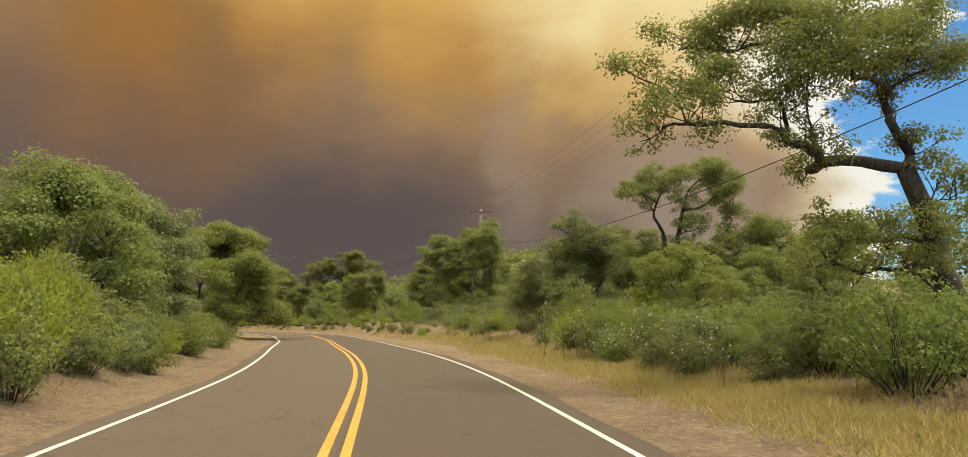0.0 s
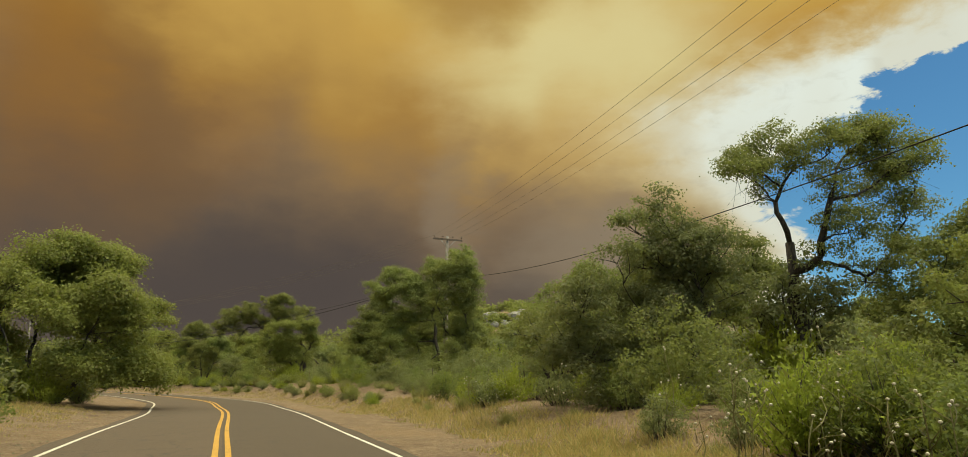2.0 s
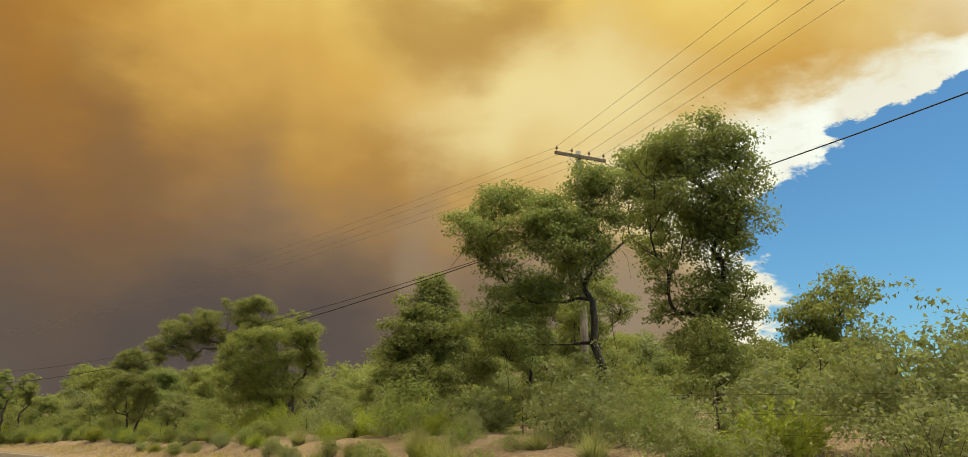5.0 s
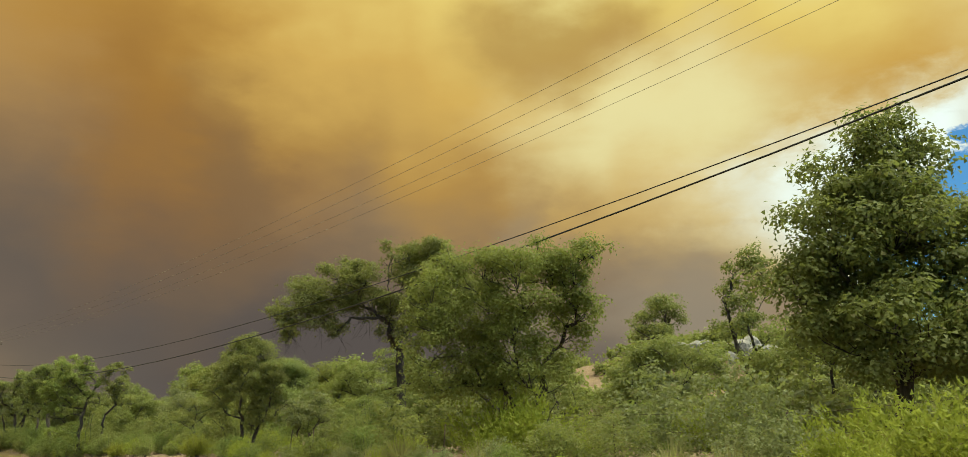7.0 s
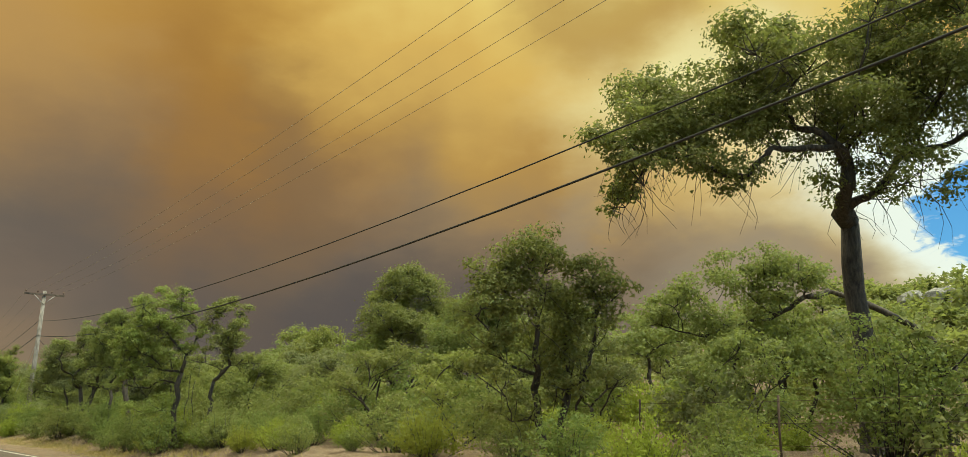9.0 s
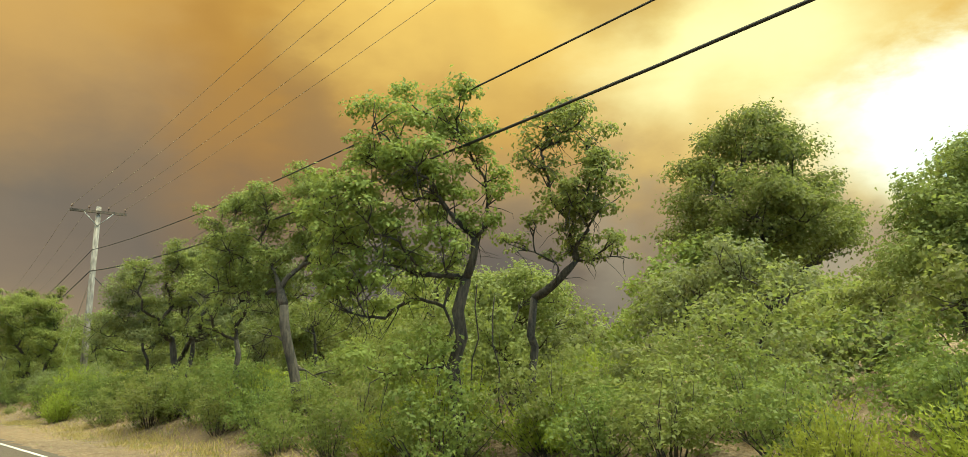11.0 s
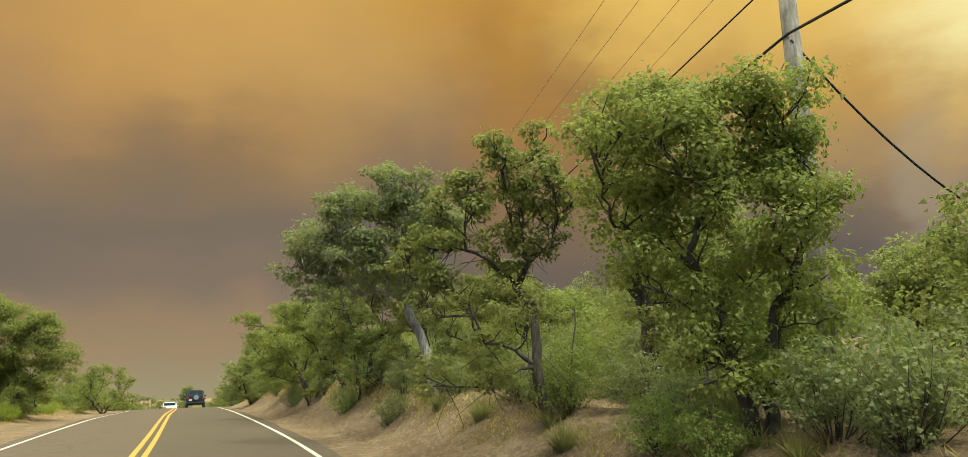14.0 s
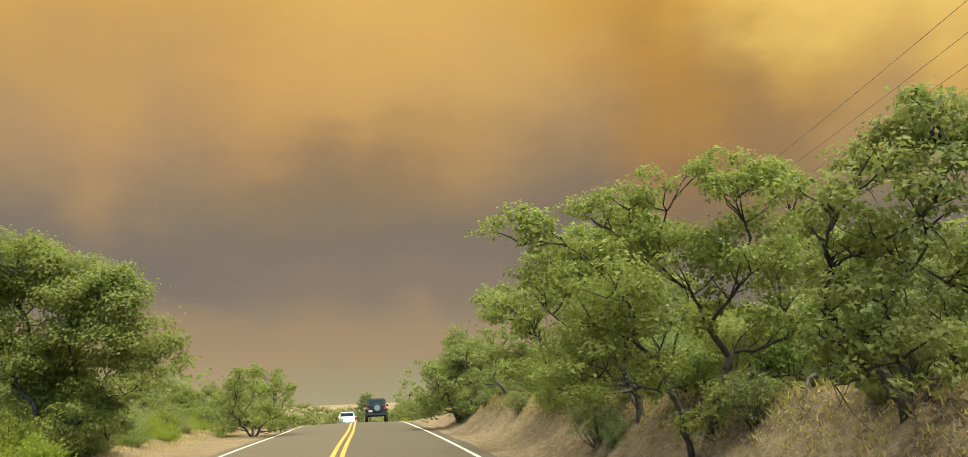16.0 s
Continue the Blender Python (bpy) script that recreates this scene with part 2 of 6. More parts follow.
def make_asphalt(name, tone, warm):
    m, k, b = material(name, 0.82)
    place = k.add("ShaderNodeTexCoord").outputs["Object"]
    big = k.noise(place, 0.22, 4).outputs["Fac"]
    mid = k.noise(place, 2.5, 5).outputs["Fac"]
    small = k.noise(place, 70.0, 3, 0.7).outputs["Fac"]
    tint = lambda v: (v * tone * warm, v * tone, v * tone / warm)
    c = k.ramp(small, [(0.3, tint(0.055)), (0.7, tint(0.125))])
    c = k.mix(k.step(big, 0.35, 0.7), c, (*tint(0.098), 1))
    c = k.mix(k.math("MULTIPLY", k.step(mid, 0.5, 0.8), 0.4), c, (*tint(0.058), 1))
    # thin wandering cracks, here and there
    bent = k.add("ShaderNodeVectorMath", {0: place, 1: k.add("ShaderNodeVectorMath", {0: k.noise(place, 1.3, 4).outputs["Color"], 1: (0.9, 0.9, 0.9)}, operation="MULTIPLY").outputs[0]}, operation="ADD").outputs[0]
    cell = k.add("ShaderNodeTexVoronoi", {"Vector": bent, "Scale": 0.55}, feature="DISTANCE_TO_EDGE").outputs["Distance"]
    crack = k.math("MULTIPLY", k.step(k.math("MULTIPLY", cell, -1.0), -0.014, -0.004), k.step(big, 0.42, 0.56))
    c = k.mix(k.math("MULTIPLY", crack, 0.75), c, (0.02, 0.018, 0.016, 1))
    link(k, c, b.inputs["Base Color"])
    bumped(k, b, k.math("SUBTRACT", small, crack), 0.5, 0.01)
    return m


def make_paint(name, colour, worn):
    m, k, b = material(name, 0.6)
    place = k.add("ShaderNodeTexCoord").outputs["Object"]
    n = k.noise(place, 16.0, 5, 0.7).outputs["Fac"]
    p = k.noise(place, 0.8, 2).outputs["Fac"]
    c = k.mix(k.step(k.math("MULTIPLY_ADD", p, 0.25, n), 0.62, 0.8), (*colour, 1), (*worn, 1))
    link(k, c, b.inputs["Base Color"])
    return m


SOIL = make_ground_material()
# two tones of one asphalt: darker right lane, paler left lane
ASPHALT, ASPHALT_PALE = make_asphalt("asphalt", 0.40, 1.5), make_asphalt("pale_asphalt", 0.51, 1.5)
WHITE_LINE = make_paint("white_line_paint", (0.58, 0.55, 0.49), (0.22, 0.20, 0.17))
YELLOW_LINE = make_paint("yellow_line_paint", (0.46, 0.25, 0.03), (0.18, 0.115, 0.04))
POLE_WOOD = woody("weathered_pole_wood", (0.12, 0.10, 0.085), (0.33, 0.29, 0.25), 5.0)
CROSS_WOOD = woody("crossarm_wood", (0.05, 0.038, 0.03), (0.15, 0.11, 0.085), 5.0)


def plain(name, colour, rough=0.5, metal=0.0, grime=0.25):
    m, k, b = material(name, rough, metal)
    place = k.add("ShaderNodeTexCoord").outputs["Object"]
    n = k.noise(place, 4.0, 5, 0.6).outputs["Fac"]
    c = k.mix(k.math("MULTIPLY", n, grime), (*colour, 1), (*[v * 0.5 for v in colour], 1))
    link(k, c, b.inputs["Base Color"])
    return m


CABLE = plain("black_cable", (0.02, 0.018, 0.016), 0.6)
WIRE = plain("grey_conductor", (0.24, 0.2, 0.15), 0.6, 0.2)
STEEL = plain("galvanised_steel", (0.4, 0.39, 0.37), 0.45, 0.8)
RUST = plain("rusty_post", (0.07, 0.045, 0.03), 0.85, 0.2)


# ---- helpers for building ----
def mesh_of(name, verts, faces, mat):
    me = bpy.data.meshes.new(name)
    me.from_pydata([tuple(v) for v in verts], [], faces)
    me.materials.append(mat)
    return me


def quads_mesh(name, corners, mat):
    """One mesh of loose polygons: corners is an array (n, sides, 3)."""
    n, sides = corners.shape[:2]
    me = bpy.data.meshes.new(name)
    me.vertices.add(n * sides)
    me.vertices.foreach_set("co", corners.reshape(-1).astype(np.float32))
    me.loops.add(n * sides)
    me.loops.foreach_set("vertex_index", np.arange(n * sides, dtype=np.int32))
    me.polygons.add(n)
    me.polygons.foreach_set("loop_start", np.arange(0, n * sides, sides, dtype=np.int32))
    me.update()
    me.validate()
    me.materials.append(mat)
    return me


def thing(name, at, label, category, group="", rz=0.0):
    ob = new(name)
    ob.matrix_basis = pose(*at, 0, 0, rz)
    return tagged(ob, label, category, group)


def part_mesh(name, me, parent, label=""):
    ob = new(name, me)
    ob.parent = parent
    if label:
        tagged(ob, label)
    return ob


def part(name, bm, mat, parent, label="", smooth=False):
    me = bpy.data.meshes.new(name)
    bm.to_mesh(me)
    bm.free()
    me.materials.append(mat)
    if smooth:
        me.polygons.foreach_set("use_smooth", [True] * len(me.polygons))
    return part_mesh(name, me, parent, label)


class Tubes:
    """Gathers tapered tubes into one mesh."""

    def __init__(self, sides=6):
        self.v, self.f, self.sides, self.count = [], [], sides, 0

    def add(self, pts, radii, sides=None):
        n = sides or self.sides
        pts = np.asarray(pts, float)
        first = self.count
        self.count += len(pts) * n
        d = np.gradient(pts, axis=0)
        d /= np.linalg.norm(d, axis=1)[:, None] + 1e-9
        ref = np.array([0.31, 0.95, 0.05]) if abs(d[0][2]) > 0.7 else np.array([0.0, 0.0, 1.0])
        u = np.cross(d, ref)
        u /= np.linalg.norm(u, axis=1)[:, None] + 1e-9
        w = np.cross(d, u)
        ang = np.arange(n) * 2 * np.pi / n
        ring = pts[:, None] + np.asarray(radii)[:, None, None] * (np.cos(ang)[None, :, None] * u[:, None] + np.sin(ang)[None, :, None] * w[:, None])
        self.v.append(ring.reshape(-1, 3))
        for i in range(len(pts) - 1):
            a = first + i * n
            self.f += [(a + j, a + (j + 1) % n, a + n + (j + 1) % n, a + n + j) for j in range(n)]
        last = first + (len(pts) - 1) * n
        self.f += [tuple(range(first + n - 1, first - 1, -1)), tuple(range(last, last + n))]
        return self

    def mesh(self, name, mat):
        me = mesh_of(name, np.concatenate(self.v), self.f, mat)
        me.polygons.foreach_set("use_smooth", [True] * len(me.polygons))
        return me


def curve_to(r, a, b, bow=0.12, n=5):
    """A wandering line from a to b."""
    a, b = np.asarray(a, float), np.asarray(b, float)
    t = np.linspace(0, 1, n)[:, None]
    size = np.linalg.norm(b - a)
    off = r.normal(0, bow * size, 3) * np.array([1, 1, 0.6])
    jit = r.normal(0, 0.022 * size, (n, 3))
    jit[0] = jit[-1] = 0
    return a + (b - a) * t + off * (4 * t * (1 - t)) * 0.6 + jit


def leaves(r, centres, per, spread, size, up=0.6, sides=3):
    """Corners of leaf-like shapes strewn round the given centres."""
    n = len(centres) * per
    c = np.repeat(centres, per, 0) + r.normal(0, 1, (n, 3)) * spread * np.array([1, 1, 0.7])
    nor = r.normal(0, 1, (n, 3)) + np.array([0, 0, up * 3])
    return leaf_shapes(r, c, nor, size, sides)


def leaf_shapes(r, c, nor, size, sides=3, long=None, slim=1.0):
    """One leaf at each place c, lying across its normal."""
    n = len(c)
    long = r.normal(0, 1, (n, 3)) if long is None else long
    nor = nor / (np.linalg.norm(nor, axis=1)[:, None] + 1e-9)
    long = long - nor * (long * nor).sum(1)[:, None]
    long /= np.linalg.norm(long, axis=1)[:, None] + 1e-9
    side = np.cross(long, nor) * slim
    s = (size * r.uniform(0.6, 1.35, n))[:, None]
    if sides == 3:
        return np.stack([c - side * s * 0.42, c + long * s * 0.85, c + side * s * 0.42 + nor * s * 0.1], 1)
    return np.stack([c - long * s * 0.6, c + side * s * 0.36 + nor * s * 0.14, c + long * s * 0.6, c - side * s * 0.36 + nor * s * 0.14], 1)


def clump_leaves(r, centres, radii, size, cover=1.0, sides=3, flat=0.62):
    """Leaves on the outer skin of many small clumps, facing outwards and up, so that each clump has a lit top and a shaded foot."""
    per = np.maximum(8, (6.5 * cover * (radii / size) ** 2)).astype(int)
    c, rad = np.repeat(centres, per, 0), np.repeat(radii, per)[:, None]
    n = len(c)
    way = r.normal(0, 1, (n, 3))
    way[:, 2] = way[:, 2] * 0.85 + 0.35
    way /= np.linalg.norm(way, axis=1)[:, None]
    c = c + way * rad * (0.3 + 0.8 * r.uniform(0, 1, n) ** 0.7 + 0.9 * r.uniform(0, 1, n) ** 12)[:, None] * np.array([1, 1, flat])
    nor = way * 0.8 + np.array([0, 0, 0.45]) + r.normal(0, 0.42, (n, 3))
    return leaf_shapes(r, c, nor, size, sides)


# ---- the road's line ----
CENTRE = [
    (4.2, -62.0, -0.15), (3.2, -40.0, -0.15), (1.6, -20.0, -0.15), (0.35, -5.0, -0.15), (-0.5, 1.0, -0.15), (-1.42, 9.2, -0.12), (-3.0, 20.8, -0.05),
    (-4.9, 30.5, 0.02), (-7.6, 42.0, 0.03), (-10.6, 55.0, 0.0), (-12.6, 62.0, 0.02), (-15.6, 71.5, 0.08), (-20.6, 82.0, 0.12), (-26.4, 92.2, 0.15), (-33.8, 103.0, 0.18),
    (-42.1, 114.0, 0.2), (-49.4, 121.05, 0.27), (-57.1, 127.9, 0.42), (-64.95, 134.8, 0.62), (-76.0, 144.75, 0.96), (-91.0, 157.9, 1.2),
    (-103.4, 168.9, 1.22), (-117.6, 181.3, 1.15), (-131.5, 193.6, 0.55), (-150.0, 208.5, -1.3), (-172.0, 223.0, -3.4), (-200.0, 238.0, -6.0), (-260.0, 262.0, -9.0)]


def glide(points, step=1.0):
    """Evenly spaced samples of a smooth line through the points."""
    p = np.array(points, float)
    p = np.vstack([2 * p[0] - p[1], p, 2 * p[-1] - p[-2]])
    out = []
    for i in range(1, len(p) - 2):
        n = max(2, int(np.linalg.norm(p[i + 1] - p[i]) / step))
        for t in np.arange(n) / n:
            a, b, c, d = p[i - 1:i + 3]
            out.append(0.5 * (2 * b + (c - a) * t + (2 * a - 5 * b + 4 * c - d) * t * t + (3 * b - a - 3 * c + d) * t ** 3))
    return np.array(out)


LINE = glide(CENTRE)
TANGENT = np.gradient(LINE[:, :2], axis=0)
TANGENT /= np.linalg.norm(TANGENT, axis=1)[:, None]
RIGHT = np.stack([TANGENT[:, 1], -TANGENT[:, 0]], 1)
ALONG = np.r_[0, np.cumsum(np.linalg.norm(np.diff(LINE[:, :2], axis=0), axis=1))]
LANE, HALF = 3.2, 3.62
S0 = float(ALONG[np.argmin(np.abs(LINE[:, 1]))])      # where the walk begins


def near_road(x, y):
    """For arrays of places: distance to the right of the road's middle, the way along it, and the road's height there."""
    x, y = np.atleast_1d(x).astype(float), np.atleast_1d(y).astype(float)
    d, s, z = np.empty_like(x), np.empty_like(x), np.empty_like(x)
    for i in range(0, len(x), 4000):
        dx, dy = x[i:i + 4000, None] - LINE[:, 0], y[i:i + 4000, None] - LINE[:, 1]
        j = np.argmin(dx * dx + dy * dy, 1)
        q = np.arange(len(j))
        side = dx[q, j] * RIGHT[j, 0] + dy[q, j] * RIGHT[j, 1]
        far = np.hypot(dx[q, j], dy[q, j])
        d[i:i + 4000] = np.sign(side) * far
        along = dx[q, j] * TANGENT[j, 0] + dy[q, j] * TANGENT[j, 1]
        s[i:i + 4000] = ALONG[j] + along - S0
        slope = np.gradient(LINE[:, 2], ALONG)
        z[i:i + 4000] = LINE[j, 2] + np.clip(along, -1, 1) * slope[j]
    return d, s, z


def smooth(v, lo, hi):
    t = np.clip((v - lo) / (hi - lo), 0, 1)
    return t * t * (3 - 2 * t)


def wave(x, y, size, seed):
    """Cheap smooth noise between about -1 and 1."""
    r = np.random.default_rng(seed)
    out = 0
    for i in range(7):
        a, p = r.uniform(0, 6.283, 2)
        f = 6.283 / size * r.uniform(0.6, 1.7)
        out = out + np.sin((x * math.cos(a) + y * math.sin(a)) * f + p)
    return out / 3.2


def ground_z(x, y):
    d, s, z = near_road(x, y)
    x, y = np.atleast_1d(x), np.atleast_1d(y)
    z = z - 0.02 * np.clip(np.abs(d), 0, 4)
    right = np.interp(s, [-60, 0, 30, 55, 75, 110, 130, 150, 175, 200, 240], [0.3, 0.3, 0.5, 0.7, 1.1, 0.6, 0.6, 0.6, 1.35, 1.4, 0.6])
    left = np.interp(s, [-60, 0, 25, 45, 70, 150, 175, 240], [1.6, 1.7, 1.1, 0.5, 0.2, 0.3, 0.35, 0.3])
    toe = np.interp(s, [-60, 20, 60, 120, 152, 164, 200, 240], [6.6, 6.6, 6.0, 5.6, 5.6, 4.75, 4.6, 5.0])
    steep = np.interp(s, [-60, 60, 130, 152, 164, 200, 240], [4.0, 3.5, 3.0, 2.6, 1.4, 1.4, 2.2])
    rise = right * smooth(d, toe, toe + steep) + 0.05 * np.clip(d - 9, 0, 32)
    rise = rise + (left * smooth(-d, 4.8, 8.0) + (0.015 + 0.04 * smooth(-s, -70, -25)) * np.clip(-d - 8, 0, 24)) * (1 - smooth(-d, 26, 70))
    rough = smooth(np.abs(d), 3.7, 9.0)
    z = z + rise + rough * (0.07 * wave(x, y, 2.3, 3) + 0.06 * smooth(s, 145, 165) * smooth(d, 4.6, 6.5) * wave(x, y, 1.5, 21) + 0.09 * wave(x, y, 9.0, 5)) + 0.02 * smooth(np.abs(d), 3.6, 5) * wave(x, y, 0.9, 9)
    # the rocky hill behind the trees
    z = z + 13.0 * np.exp(-(((x - 18) / 38) ** 2 + ((y - 188) / 36) ** 2)) + 8.0 * np.exp(-(((x - 120) / 70) ** 2 + ((y - 190) / 70) ** 2))
    return z


def gz(x, y):
    return float(ground_z(np.array([x]), np.array([y]))[0])


def make_ground():
    far_lo, far_hi = -np.geomspace(1.2, 3500, 30)[::-1], np.geomspace(1.2, 3500, 30)
    xs = np.r_[-130 + far_lo, np.arange(-130, 24, 0.68), 24 + far_hi]
    ys = np.r_[-12 + far_lo, np.arange(-12, 188, 0.68), 188 + far_hi]
    gx, gy = np.meshgrid(xs, ys)
    d, s, zr = near_road(gx.ravel(), gy.ravel())
    z = ground_z(gx.ravel(), gy.ravel())
    reach = np.hypot(gx.ravel() + 50, gy.ravel() - 90)
    z = np.where(reach > 330, z * np.exp(-(reach - 330) / 300.0) - 1.0 * smooth(reach, 330, 700), z)
    z = z - 0.09 * smooth(-np.abs(d), -3.75, -3.3)
    verts = np.stack([gx.ravel(), gy.ravel(), z], 1)
    w = len(xs)
    i = (np.arange(len(ys) - 1)[:, None] * w + np.arange(w - 1)).ravel()
    me = bpy.data.meshes.new("ground")
    me.from_pydata(verts, [], np.stack([i, i + 1, i + w + 1, i + w], 1))
    me.polygons.foreach_set("use_smooth", [True] * len(me.polygons))
    me.materials.append(SOIL)
    tagged(new("ground", me), "dry tan soil with gravel shoulders and low banks", "ground", kind="structure")


def strip(name, offsets, lift, mat, label, lo=0, hi=None, wobble=None):
    """A ribbon along the road between offsets to its right."""
    hi = hi or len(LINE)
    rows = []
    for i in range(lo, hi):
        row = []
        for j, o in enumerate(offsets):
            if wobble and j == wobble[0]:
                o = o + wobble[1] * math.sin(i * 0.9 + j) * math.sin(i * 0.37 + 2 * j)
            p = LINE[i, :2] + RIGHT[i] * o
            row.append((p[0], p[1], LINE[i, 2] - 0.02 * abs(o) + lift))
        rows.append(row)
    w = len(offsets)
    verts = [v for row in rows for v in row]
    faces = [(a, a + 1, a + w + 1, a + w) for r in range(len(rows) - 1) for a in range(r * w, r * w + w - 1)]
    me = mesh_of(name, verts, faces, mat)
    return tagged(new(name, me), label, "road", kind="structure")


make_ground()
strip("road", [0.0, 0.9, 1.8, 2.7, HALF], 0.0, ASPHALT, "worn dark grey asphalt lane with fine cracks", wobble=(4, 0.07))
strip("road", [-HALF, -2.7, -1.8, -0.9, 0.0], 0.0, ASPHALT_PALE, "paler grey-brown asphalt lane with fine cracks", wobble=(0, 0.07))
strip("road_line_white", [-LANE - 0.05, -LANE + 0.05], 0.006, WHITE_LINE, "solid white edge line on the road")
strip("road_line_white", [LANE - 0.05, LANE + 0.05], 0.006, WHITE_LINE, "solid white edge line on the road")
strip("road_line_yellow", [-0.17, -0.06], 0.006, YELLOW_LINE, "one of two solid yellow centre lines")
strip("road_line_yellow", [0.06, 0.17], 0.006, YELLOW_LINE, "one of two solid yellow centre lines")


# ---- trees and shrubs ----
def default_lobes(r, h, w, low):
    """Crown masses of a rounded, uneven dome: (x, y, z, radius, flatness) in the tree's own metres."""
    out = []
    n = int(10 + w * 1.6)
    skew = r.uniform(0, 6.283)
    for i in range(n):
        a = 2.399 * i + r.uniform(-0.4, 0.4)
        f = math.sqrt((i + 0.5) / n)
        rad = min(w, h) * r.uniform(0.12, 0.21)
        reach = (w / 2 * (1 + 0.18 * math.cos(a - skew) + 0.1 * math.sin(3 * a + skew)) - rad * 0.85) * f
        top = low + (h - low) * (1 - 0.42 * f ** 2.2) * r.uniform(0.9, 1.0) - rad * 0.8
        z = r.uniform(low + rad * 0.5 + (top - low) * (0.4 if f < 0.6 else 0.0), top) if i % 3 == 1 else top
        out.append((reach * math.cos(a), reach * math.sin(a), z, rad, 0.78))
    if low < 0.1 * h:
        # leafed to the ground
        for i in range(7):
            a, rad = 0.9 * i + r.uniform(-0.3, 0.3), min(w, h) * r.uniform(0.13, 0.19)
            out.append((w * 0.37 * math.cos(a), w * 0.37 * math.sin(a), rad * r.uniform(0.6, 1.6), rad, 0.8))
    return out


def grow_limbs(r, stems, goals, bow):
    """Limbs that fork off one another towards the goals, nearest goal first. Returns lines and the share of the crown each point carries."""
    lines = [s.copy() for s in stems]
    nodes = [(i, j, p, 0.9 * j / len(s)) for i, s in enumerate(stems) for j, p in enumerate(s) if j >= len(s) // 2]
    parent = [None] * len(stems)
    heads = np.array([s[-1] for s in stems])
    order = sorted(range(len(goals)), key=lambda g: np.linalg.norm(heads - goals[g], axis=1).min())
    ends = [0] * len(goals)
    for g in order:
        q = goals[g]
        at = np.array([k[2] for k in nodes])
        d = np.linalg.norm(at - q, axis=1) + 0.35 * np.array([k[3] for k in nodes]) + 0.7 * np.clip(at[:, 2] - q[2] + 0.1, 0, None)
        i, j, p, run = nodes[int(np.argmin(d))]
        line = curve_to(r, p, q, bow, 6)
        line[1:5, 2] += 0.10 * np.linalg.norm(q - p) * np.array([0.5, 0.9, 0.9, 0.5]) * r.uniform(-0.3, 1.0)
        ends[g] = len(lines)
        parent.append((i, j))
        lines.append(line)
        gap = np.linalg.norm(q - p) / 5
        nodes += [(len(lines) - 1, m, line[m], run + gap * m) for m in range(2, 6)]
    load = [np.zeros(len(l)) for l in lines]
    for k in range(len(lines) - 1, -1, -1):
        load[k] += 1.0 if k >= len(stems) else 0.3
        if parent[k] is not None:
            i, j = parent[k]
            load[i][:j + 1] += load[k][0]
    return lines, load, ends, parent


